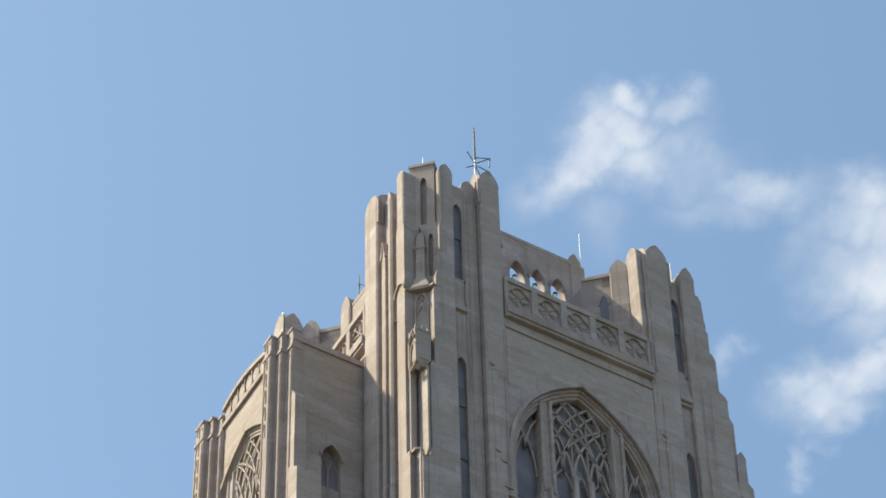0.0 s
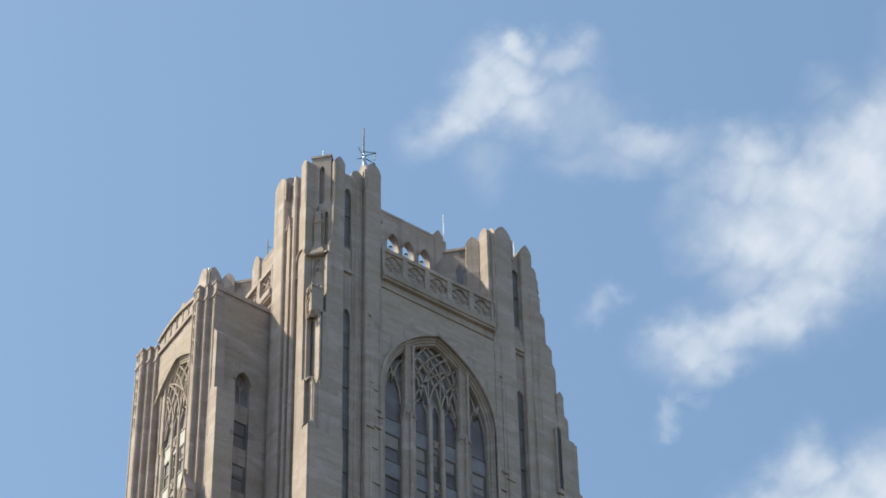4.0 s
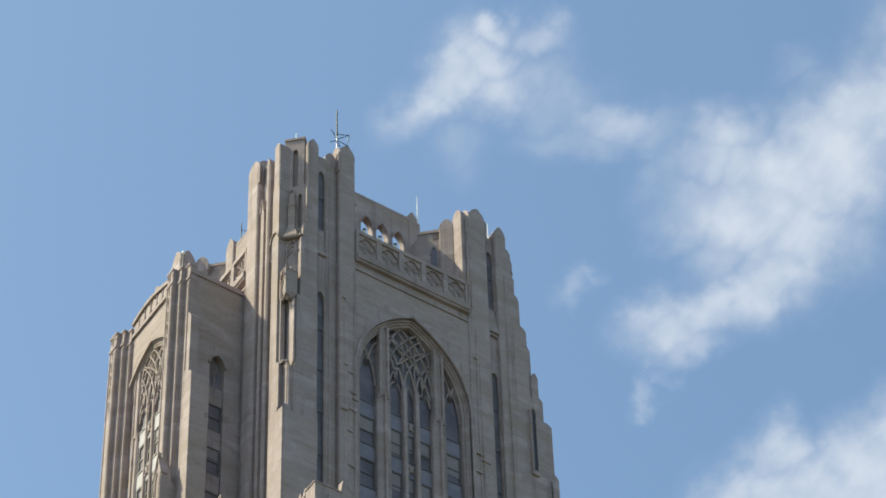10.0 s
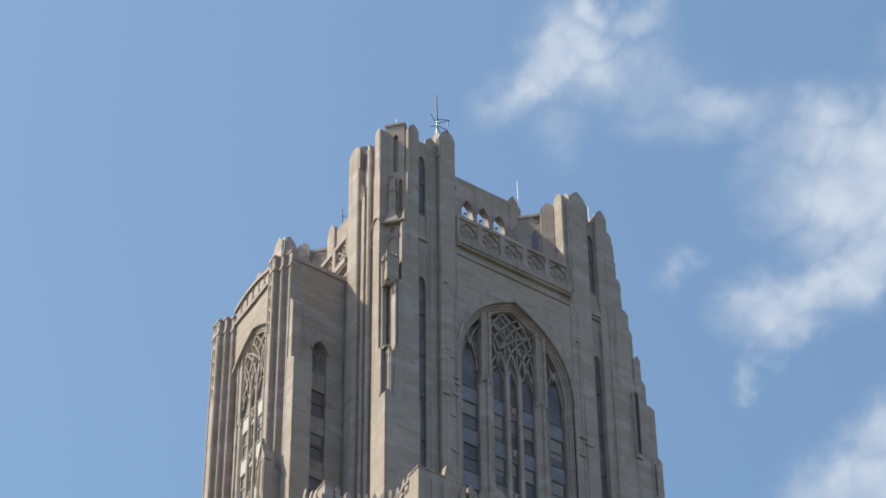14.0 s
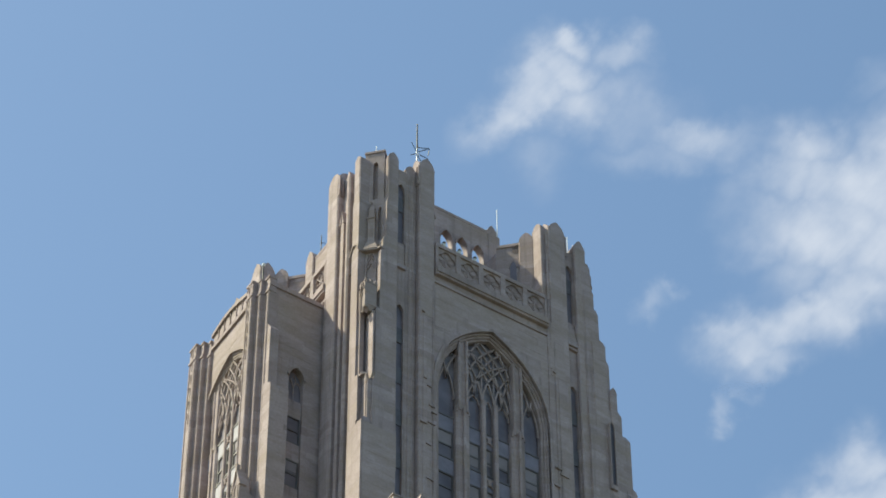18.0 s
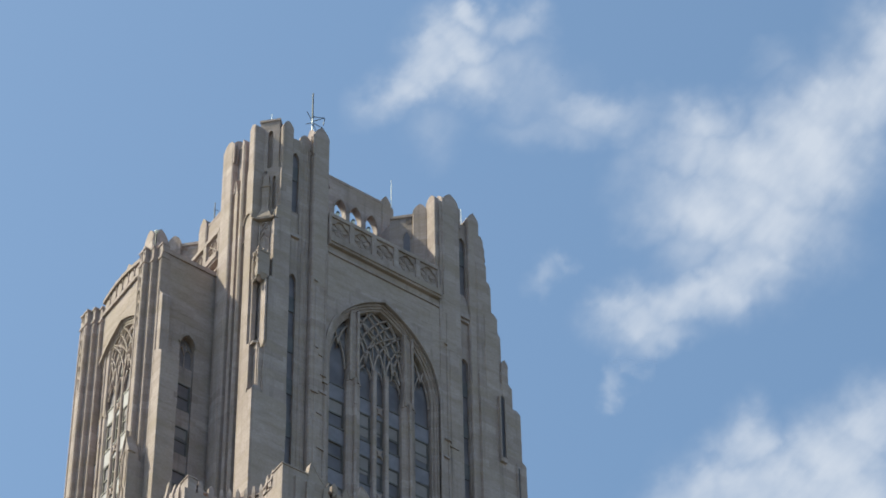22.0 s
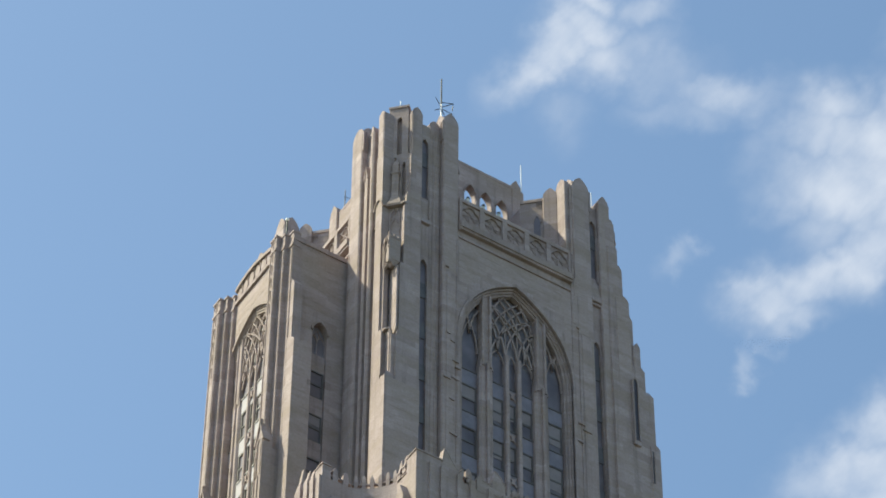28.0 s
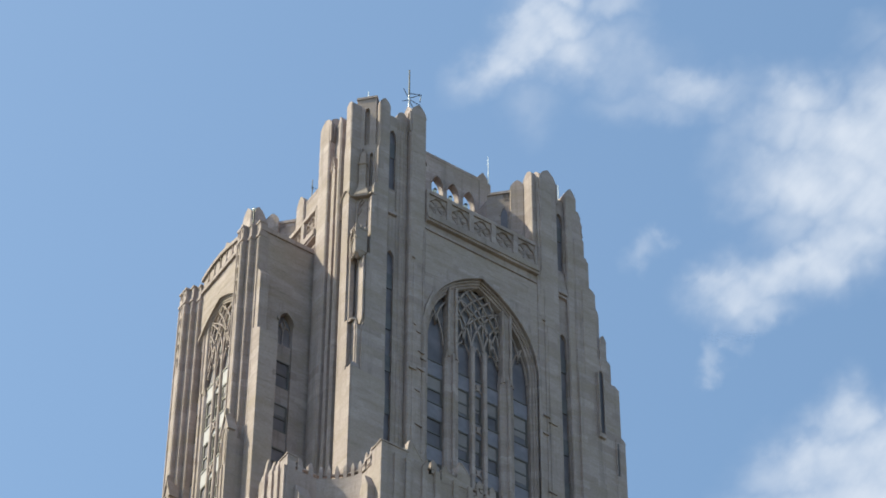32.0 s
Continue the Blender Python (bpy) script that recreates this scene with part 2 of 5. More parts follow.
# ---- mesh building ----
class Build:
    """Collects pieces of one part; f maps (along, depth, height) to the world."""

    def __init__(self, f=None):
        self.v, self.q, self.f = [], [], f or (lambda u, d, z: (u, d, z))

    def add(self, vs, fs, f=None):
        f, k = f or self.f, len(self.v)
        self.v += [f(*p) for p in vs]
        self.q += [[i + k for i in q] for q in fs]
        return self

    def loft(self, rings, f=None):
        """Closed rings of equally many points, joined and capped."""
        n = len(rings[0])
        vs = [p for r in rings for p in r]
        fs = [[i * n + j, i * n + (j + 1) % n, (i + 1) * n + (j + 1) % n, (i + 1) * n + j]
              for i in range(len(rings) - 1) for j in range(n)]
        fs += [list(range(n))[::-1], [(len(rings) - 1) * n + j for j in range(n)]]
        return self.add(vs, fs, f)

    def prism(self, plan, z0, z1, f=None):
        return self.loft([[(u, d, z0) for u, d in plan], [(u, d, z1) for u, d in plan]], f)

    def slab(self, shape, d0, d1, f=None):
        """A shape in (along, height), carried from depth d0 to d1."""
        return self.loft([[(u, d0, z) for u, z in shape], [(u, d1, z) for u, z in shape]], f)

    def box(self, u0, u1, d0, d1, z0, z1, f=None, c=0.0):
        if c <= 0:
            return self.prism([(u0, d0), (u1, d0), (u1, d1), (u0, d1)], z0, z1, f)
        plan = [(u0 + c, d0), (u1 - c, d0), (u1, d0 + c), (u1, d1), (u0, d1), (u0, d0 + c)]
        return self.prism(plan, z0, z1, f)

    def strip(self, a, b, d0, d1, f=None):
        """The solid between two lines of equally many (along, height) points."""
        n = len(a)
        vs = [(u, d, z) for d in (d0, d1) for line in (a, b) for u, z in line]
        fs = []
        for i in range(n - 1):
            fs += [[i, i + 1, n + i + 1, n + i], [2 * n + i, 3 * n + i, 3 * n + i + 1, 2 * n + i + 1],
                   [i, 2 * n + i, 2 * n + i + 1, i + 1], [n + i, n + i + 1, 3 * n + i + 1, 3 * n + i]]
        fs += [[0, n, 3 * n, 2 * n], [n - 1, 3 * n - 1, 4 * n - 1, 2 * n - 1]]
        return self.add(vs, fs, f)

    def bar(self, line, w, d0, d1, f=None):
        """A bar of width w that follows a line of (along, height) points, from depth d0 to d1."""
        a, b = [], []
        for i, (u, z) in enumerate(line):
            p, q = line[max(0, i - 1)], line[min(len(line) - 1, i + 1)]
            du, dz = q[0] - p[0], q[1] - p[1]
            k = w / 2 / max(1e-6, math.hypot(du, dz))
            a.append((u - dz * k, z + du * k))
            b.append((u + dz * k, z - du * k))
        return self.strip(a, b, d0, d1, f)

    def rod(self, p, q, r0, r1, n=8):
        p, q = Vector(p), Vector(q)
        z = (q - p).normalized()
        x = z.orthogonal().normalized()
        y = z.cross(x)
        rings = [[tuple(c + (x * math.cos(a) + y * math.sin(a)) * r) for a in (math.tau * i / n for i in range(n))]
                 for c, r in ((p, r0), (q, r1))]
        return self.loft(rings, lambda a, b, c: (a, b, c))


def part(name, build, mat, parent=None, label=""):
    me = bpy.data.meshes.new(name)
    me.from_pydata(build.v, [], build.q)
    bm = bmesh.new()
    bm.from_mesh(me)
    bmesh.ops.recalc_face_normals(bm, faces=bm.faces)
    bm.to_mesh(me)
    bm.free()
    me.materials.append(mat)
    ob = new(name, me)
    if parent:
        ob.parent = parent
    if label:
        tagged(ob, label)
    return ob


def thing(name, label, category, at=(0, 0, 0), group="", kind=""):
    ob = new(name)
    ob.location = at
    ob.empty_display_size = 0.5
    return tagged(ob, label, category, group, kind)


def gothic(c, w, zs, rise, n=9, full=0.0):
    """A pointed arch of half width w about c, springing at zs, its shoulders fuller by full: (along, height) from one foot to the other."""
    r = (rise * rise + w * w) / (2 * w)
    end = math.acos(max(-1, min(1, (r - w) / r)))
    half = [(c - w + r - r * math.cos(end * i / n) - full * math.sin(math.pi * i / n), zs + r * math.sin(end * i / n) + full * math.sin(math.pi * i / n))
            for i in range(n + 1)]
    return half + [(2 * c - u, z) for u, z in reversed(half[:-1])]


def arch_wall(b, u0, u1, z0, z1, arch, d0, d1, f=None):
    """A wall with an opening under an arch, down to its foot z0."""
    line = [(arch[0][0], z0), *arch, (arch[-1][0], z0)]
    b.box(u0, arch[0][0], d0, d1, z0, z1, f)
    b.box(arch[-1][0], u1, d0, d1, z0, z1, f)
    b.strip([(u, z1) for u, z in arch], arch, d0, d1, f)
    return b


def cap(b, u0, u1, d0, d1, z0, z1, f=None, n=6, cross=False):
    """A rounded, slightly pointed cap over a pilaster."""
    c, w = (u0 + u1) / 2, (u1 - u0) / 2
    line = gothic(c, w, z0, z1 - z0, n)
    b.slab(line, d0, d1, f)
    if cross:
        across = gothic((d0 + d1) / 2, (d1 - d0) / 2, z0, (z1 - z0) * 0.97, n)
        b.loft([[(u, d, z) for d, z in across] for u in (u0 + 0.01, u1 - 0.01)], f)
    return b


# ---- the ground ----
g = Build()
ring = [(math.cos(math.tau * i / 64), math.sin(math.tau * i / 64)) for i in range(64)]
g.add([(4200 * a, 4200 * b, 0) for a, b in ring] + [(4200 * a, 4200 * b, -2) for a, b in ring],
      [list(range(64)), list(range(64, 128))[::-1]] + [[i, 64 + i, 64 + (i + 1) % 64, (i + 1) % 64] for i in range(64)])
tagged(part("ground", g, GROUND), "lawns and pale paths round the foot of the tower", "ground", kind="structure")

# ---- the tower ----
X0, X1, Y0, Y1 = -4.0, 10.87, 0.0, 14.87      # the shaft
tower = thing("skyscraper", "tall grey-beige limestone gothic tower with stepped corner turrets", "building")

# the two sides of a corner turret: along from the corner, depth inward
A_R, A_L = (lambda u, d, z: (X0 + u, Y0 + d, z)), (lambda u, d, z: (X0 - 0.1 + d, Y0 + u, z))
B_R, B_L = (lambda u, d, z: (X1 - u, Y0 + d, z)), (lambda u, d, z: (X1 - d, Y0 + u, z))
C_R, C_L = (lambda u, d, z: (X0 + u, Y1 - d, z + (0.3 if z > 131.5 else 0))), (lambda u, d, z: (X0 - 0.1 + d, Y1 + 0.15 - u, z + (0.3 if z > 131.5 else 0)))
D_R, D_L = (lambda u, d, z: (X1 - u, Y1 - d, z)), (lambda u, d, z: (X1 - d, Y1 - u, z))
FRONT = lambda u, d, z: (u, d, z)              # along x on the arched front
WEST = lambda u, d, z: (X0 + d, u, z)          # along y on the sunlit side
Z_LOW = 104.0


def sash(f, u0, u1, z0, z1, d, parent, blind=0.0, glass=GLASS):
    """A sash window: frame, upper and lower pane, and a blind drawn part of the way."""
    b, w = Build(f), 0.07
    b.box(u0, u0 + w, d - 0.06, d + 0.06, z0, z1).box(u1 - w, u1, d - 0.06, d + 0.06, z0, z1)
    b.box(u0 + w, u1 - w, d - 0.06, d + 0.06, z0, z0 + w).box(u0 + w, u1 - w, d - 0.06, d + 0.06, z1 - w, z1)
    m = (z0 + z1) / 2
    b.box(u0 + w, u1 - w, d - 0.04, d + 0.05, m - 0.045, m + 0.045)
    win = part("window", b, FRAME, parent, "grey steel sash window with dark panes")
    for a, c in ((z0 + w, m - 0.045), (m + 0.045, z1 - w)):
        part("pane", Build(f).box(u0 + w, u1 - w, d + 0.01, d + 0.03, a, c), glass, win)
    if blind > 0:
        part("blind", Build(f).box(u0 + w, u1 - w, d - 0.012, d + 0.004, z1 - w - blind * (z1 - z0), z1 - w), BLIND, win, "pale drawn blind")
    return win


def turret_side(f, big=(3.06, 4.0), small=(2.34, 3.08), slit=(1.78, 2.34), outer=(1.12, 1.78), low=Z_LOW, roll=136.2, inset=0.30, sunk=0.12, gable=None, crown=137.85, peak=138.67, rolls=()):
    """One side of a corner turret: pilasters with round caps and a slit of windows between them."""
    b = Build(f)
    b.box(*big, 0.0, 1.0, low, 137.75, c=0.06)
    pier = part("pilaster", b, STONE, tower)
    part("moulding", Build(f).box(big[0] + 0.22, big[1] - 0.22, -0.04, 0.1, low, 126.3, c=0.03), STONE, pier)
    part("moulding", Build(f).box(big[1] - 0.14, big[1] - 0.06, -0.03, 0.1, low, 129.0), STONE, pier)
    part("cap", cap(Build(f), *big, 0.03, 0.95, 137.75, peak, cross=True), STONE, pier)
    for u in rolls:
        part("moulding", Build(f).box(u - 0.035, u + 0.035, -0.07, 0.3, 130.4, 137.9, c=0.02), STONE, pier)
    if rolls:
        part("recess_wall", Build(f).box(big[1] - 0.02, 4.0, 0.16, 0.95, 129.9, 137.9), STONE, tower)
        part("pilaster_return", Build(f).box(big[1] - 0.02, 4.0, 0.012, 0.95, low, 129.9), STONE, tower)
        pier = part("pilaster", Build(f).box(3.81, 4.15, 0.12, 0.95, 129.9, 137.75, c=0.03), STONE, tower)
        round_head = gothic(0.53, 0.41, 137.75, 0.6, 6)
        part("cap", Build(f).loft([[(u, d, z) for d, z in round_head] for u in (3.81, 4.14)]), STONE, pier)
    for d in (0.05, 0.24):
        part("moulding", Build(f).box(big[0] - 0.09, big[0] + 0.02, d - 0.03, d + 0.03, 136.3, 137.85), STONE, pier)
        if roll < 136:
            part("moulding", Build(f).box(big[1] - 0.02, big[1] + 0.07, d - 0.1, d - 0.03, roll, 137.8), STONE, pier)
    if small:
        b = Build(f)
        rise = 137.25 if inset > 0.2 else 136.95
        b.box(*small, inset, 1.1, low, rise, c=0.08)
        pier = part("pilaster", b, STONE, tower)
        for u in (0.2, 0.42) if inset > 0.2 else ():
            part("moulding", Build(f).box(small[0] + u, small[0] + u + 0.12, inset - 0.05, 0.5, low, 136.6, c=0.05), STONE, pier)
        part("cap", cap(Build(f), small[0] + 0.02, small[1] - 0.02, inset + 0.02, 1.05, rise, rise + 0.55), STONE, pier)
    if gable:
        (g0, g1), m = gable, sum(gable) / 2
        b = Build(f)
        b.slab([(g0, low), (g1, low), (g1, 133.8), (m, 134.6), (g0, 133.8)], 0.12, 0.6)
        b.bar([(g0 - 0.02, 133.7), (m, 134.7), (g1 + 0.02, 133.7)], 0.08, 0.06, 0.6)
        part("buttress", b, STONE, tower)
        part("recess_wall", Build(f).box(small[1] - 0.02, big[0] + 0.02, 0.36, 1.1, low, 137.6), STONE, tower)
    b = Build(f)
    b.box(*outer, 0.0, 1.0, low, 137.2, c=0.05)
    pier = part("pilaster", b, STONE, tower)
    part("cap", cap(Build(f), *outer, 0.02, 0.9, 137.2, crown), STONE, pier)
    # the slit between the pilasters, with its lancets
    s0, s1 = slit
    f = (lambda u, d, z, f=f: f(u, d + sunk, z))
    c, w = (s0 + s1) / 2, (s1 - s0) / 2
    b = Build(f)
    arch_wall(b, s0, s1, 133.0, 136.95, gothic(c, w - 0.07, 135.35, 0.5, 5), 0.1, 0.34)
    b.box(s0, s0 + 0.07, 0.1, 0.34, 131.0, 133.0).box(s1 - 0.07, s1, 0.1, 0.34, 131.0, 133.0)
    b.box(s0, s1, 0.1, 0.5, 126.9, 131.2)
    b.loft([[(s0, -0.06, 129.2), (s1, -0.06, 129.2), (s1, 0.3, 129.2), (s0, 0.3, 129.2)], [(s0, 0.09, 129.6), (s1, 0.09, 129.6), (s1, 0.3, 129.6), (s0, 0.3, 129.6)]])
    b.bar([(s0 + 0.02, 129.7), (s0 + 0.02, 130.9)], 0.05, 0.03, 0.14).bar([(s1 - 0.02, 129.7), (s1 - 0.02, 130.9)], 0.05, 0.03, 0.14)
    arch_wall(b, s0, s1, 126.0, 126.9, gothic(c, w - 0.06, 126.1, 0.5, 5), 0.1, 0.5)
    b.box(s0, s0 + 0.06, 0.1, 0.5, low, 126.0).box(s1 - 0.06, s1, 0.1, 0.5, low, 126.0)
    if rolls:
        b.loft([[(s0 + 0.02, d, z), (s1 - 0.02, d, z), (s1 - 0.02, 0.3, z), (s0 + 0.02, 0.3, z)] for d, z in ((-0.10, 129.45), (-0.10, 129.6), (0.22, 131.5))])
    part("slit_wall", b, STONE, tower)
    part("pane", Build(f).box(s0 + 0.02, s1 - 0.02, 0.25, 0.28, 131.0, 136.1), GLASS, tower)
    part("spandrel_panel", Build(f).box(s0 + 0.07, s1 - 0.07, 0.20, 0.24, 133.75, 134.85), SLIT_METAL, tower)
    part("pane", Build(f).box(s0 + 0.02, s1 - 0.02, 0.26, 0.29, low, 126.8), GLASS, tower)
    for i in range(7):
        z = 123.9 - 2.9 * i
        part("spandrel_panel", Build(f).box(s0 + 0.06, s1 - 0.06, 0.20, 0.25, z, z + 1.05), SLIT_METAL, tower)


A_SUNNY = dict(big=(2.98, 4.0), small=(2.0, 2.3), slit=(1.36, 2.0), outer=(0.82, 1.36), inset=0.1, sunk=0.28, gable=(2.5, 2.78), crown=137.55, peak=138.4)
B_SIDE = dict(big=(2.64, 3.68), rolls=(3.74,), small=None, slit=(2.08, 2.66), outer=(1.35, 2.08), roll=132.4, crown=138.05)
for fr, fl in ((A_R, A_L), (B_R, B_L), (C_R, C_L), (D_R, D_L)):
    turret_side(fr, **(B_SIDE if fr is B_R else {}))
    turret_side(fl, **(B_SIDE if fr is B_R else A_SUNNY if fr is A_R else {}))
    # the turret's core, canted towards the roof above the parapet
    core = [(2.3, 0.84), (3.93, 0.84), (3.93, 0.87), (5.5, 2.39), (5.5, 3.5), (3.5, 5.5), (2.39, 5.5), (0.87, 3.93), (0.84, 3.93), (0.84, 2.3)]
    b = Build(fr)
    b.prism(core, 131.0, 136.95)
    part("turret_core", b, STONE, tower)
    b = Build(fr)
    b.prism([(2.3, 0.86), (3.95, 0.86), (3.95, 3.95), (0.86, 3.95), (0.86, 2.3)], 0.0, 131.0)
    part("turret_core", b, STONE, tower)



R2 = math.sqrt(0.5)


def cant(f):
    """The canted wall between a turret and the screen over the roof: a capped pier, a louvred head and a lancet."""
    def m(s, d, z):
        return f(4.0 + (s - d) * R2, 0.85 + (s + d) * R2, z)
    b = Build(m)
    b.box(0.08, 0.86, -0.14, 0.5, 131.0, 137.4, c=0.05)
    pier = part("pilaster", b, STONE, tower)
    part("cap", cap(Build(m), 0.08, 0.86, -0.12, 0.4, 137.4, 138.1), STONE, pier)
    b = Build(m)
    b.box(0.86, 2.1, 0.0, 0.5, 131.0, 136.7)
    b.box(0.86, 2.1, -0.06, 0.5, 137.25, 137.45)
    b.box(1.22, 2.1, 0.0, 0.5, 136.7, 137.25)
    for i in range(4):
        b.box(0.88 + 0.09 * i, 0.92 + 0.09 * i, -0.02, 0.1, 136.7, 137.25)
    part("louvre", b, STONE_CARVED, tower)
    b = Build(m)
    arch = gothic(1.2, 0.18, 135.5, 0.6, 5)
    b.strip([(u + (u - 1.2) * 0.4, z + 0.09) for u, z in arch], arch, -0.06, 0.06)
    part("hood_mould", b, STONE_CARVED, tower)
    part("pane", Build(m).slab([(1.02, 134.4), *arch, (1.38, 134.4)], -0.02, 0.02), GLASS, tower)


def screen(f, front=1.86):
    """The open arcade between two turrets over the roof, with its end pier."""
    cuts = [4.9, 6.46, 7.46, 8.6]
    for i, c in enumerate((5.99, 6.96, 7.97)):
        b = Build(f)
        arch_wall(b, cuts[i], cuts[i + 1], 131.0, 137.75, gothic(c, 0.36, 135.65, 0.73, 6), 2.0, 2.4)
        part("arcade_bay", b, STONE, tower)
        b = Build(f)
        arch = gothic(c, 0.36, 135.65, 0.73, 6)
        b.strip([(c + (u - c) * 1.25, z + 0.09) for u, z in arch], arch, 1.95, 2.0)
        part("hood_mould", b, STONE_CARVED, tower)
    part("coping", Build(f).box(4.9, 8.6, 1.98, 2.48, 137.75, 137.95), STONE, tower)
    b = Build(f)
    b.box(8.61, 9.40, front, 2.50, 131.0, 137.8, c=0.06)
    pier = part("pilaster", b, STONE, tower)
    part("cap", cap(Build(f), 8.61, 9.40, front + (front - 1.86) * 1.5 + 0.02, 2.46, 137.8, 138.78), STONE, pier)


def parapet(f, u0, u1, count, solid):
    """A pierced parapet of quatrefoil panels between posts, on a moulded cornice."""
    b = Build(f)
    b.slab([(u0, 129.95), (u1, 129.95), (u1, 130.35), (u0, 130.35)], -0.22, 0.3)
    b.box(u0, u1, -0.15, 0.3, 129.8, 129.95)
    b.box(u0, u1, -0.03, 0.3, 129.22, 129.34)
    part("cornice", b, STONE_CARVED, tower)
    b = Build(f)
    b.box(u0, u1, -0.1, 0.28, 131.95, 132.2)
    b.box(u0, u1, -0.08, 0.25, 130.35, 130.55)
    part("coping", b, STONE, tower)
    w = (u1 - u0) / count
    for i in range(count + 1):
        c = u0 + w * i
        part("post", Build(f).box(max(u0, c - 0.14), min(u1, c + 0.14), -0.09, 0.26, 130.55, 131.95), STONE, tower)
    for i in range(count):
        a, e = u0 + w * i + 0.14, u0 + w * (i + 1) - 0.14
        c, zc, hw, hh = (a + e) / 2, 131.25, (e - a) / 2, 0.7
        inner, outer = [], []
        for k in range(49):
            t = math.tau * k / 48
            # the outline of four round lobes set about the middle
            q = (t + math.pi / 4) % (math.pi / 2) - math.pi / 4
            r = 0.24 * math.cos(q) + math.sqrt(max(0.0, 0.29 ** 2 - (0.24 * math.sin(q)) ** 2))
            inner.append((c + r * math.cos(t), zc + r * 1.12 * math.sin(t)))
            s = max(abs(math.cos(t)) / hw, abs(math.sin(t)) / hh)
            outer.append((c + math.cos(t) / s, zc + math.sin(t) / s))
        rim = [(c + (u - c) * 1.1, zc + (z - zc) * 1.1) for u, z in inner]
        if not solid:
            # open: a slim foiled ring held by bars to the corners
            b = Build(f).strip([(c + (u - c) * 1.12, zc + (z - zc) * 1.12) for u, z in inner], inner, 0.02, 0.14)
            for k in (-1, 1):
                b.bar([(a, zc - k * hh), (e, zc + k * hh)], 0.06, 0.04, 0.12)
            b.bar([(c, zc - hh), (c, zc + hh)], 0.05, 0.05, 0.12).bar([(a, zc), (e, zc)], 0.05, 0.05, 0.12)
            part("quatrefoil", b, STONE_CARVED, tower)
            continue
        b = Build(f).strip(outer, inner, 0.0, 0.2)
        b.strip(rim, inner, -0.035, 0.0)
        # a carved leaf in each lobe and cusps between them
        for t in range(4):
            a_ = math.tau * t / 4
            ca, sa = math.cos(a_), math.sin(a_)
            leaf = [(0.10, 0.0), (0.24, 0.10), (0.36, 0.08), (0.46, 0.0), (0.36, -0.08), (0.24, -0.10)]
            b.slab([(c + x * ca - y * sa, zc + 1.1 * (x * sa + y * ca)) for x, y in leaf], 0.025, 0.2)
            a_ += math.pi / 4
            b.bar([(c + 0.07 * math.cos(a_), zc + 0.07 * math.sin(a_)), (c + 0.38 * math.cos(a_), zc + 0.40 * math.sin(a_))], 0.06, 0.015, 0.2)
        part("quatrefoil", b, STONE_CARVED, tower)
        part("panel", Build(f).box(a - 0.02, e + 0.02, 0.075, 0.26, 130.55, 131.95), STONE, tower)


for f in (A_R, A_L, B_R, C_L, B_L, C_R):
    cant(f)
# shaded side's arcade, scaled about the camera's eye: further back, same outline
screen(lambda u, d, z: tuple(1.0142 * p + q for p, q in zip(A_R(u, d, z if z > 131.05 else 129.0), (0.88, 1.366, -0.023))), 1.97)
screen(A_L)
parapet(FRONT, 0.02, 6.85, 5, True)
parapet(WEST, 4.0, 10.87, 5, False)

# the shaft behind the bays and the flat roof
b = Build()
b.box(X0 + 1.5, X1 - 0.7, 1.5, Y1 - 0.7, 0.0, 130.4)
part("shaft", b, STONE, tower)
part("roof", Build().box(X0 + 1.3, X1 - 1.3, 1.3, Y1 - 1.3, 130.4, 130.7), ROOF, tower)


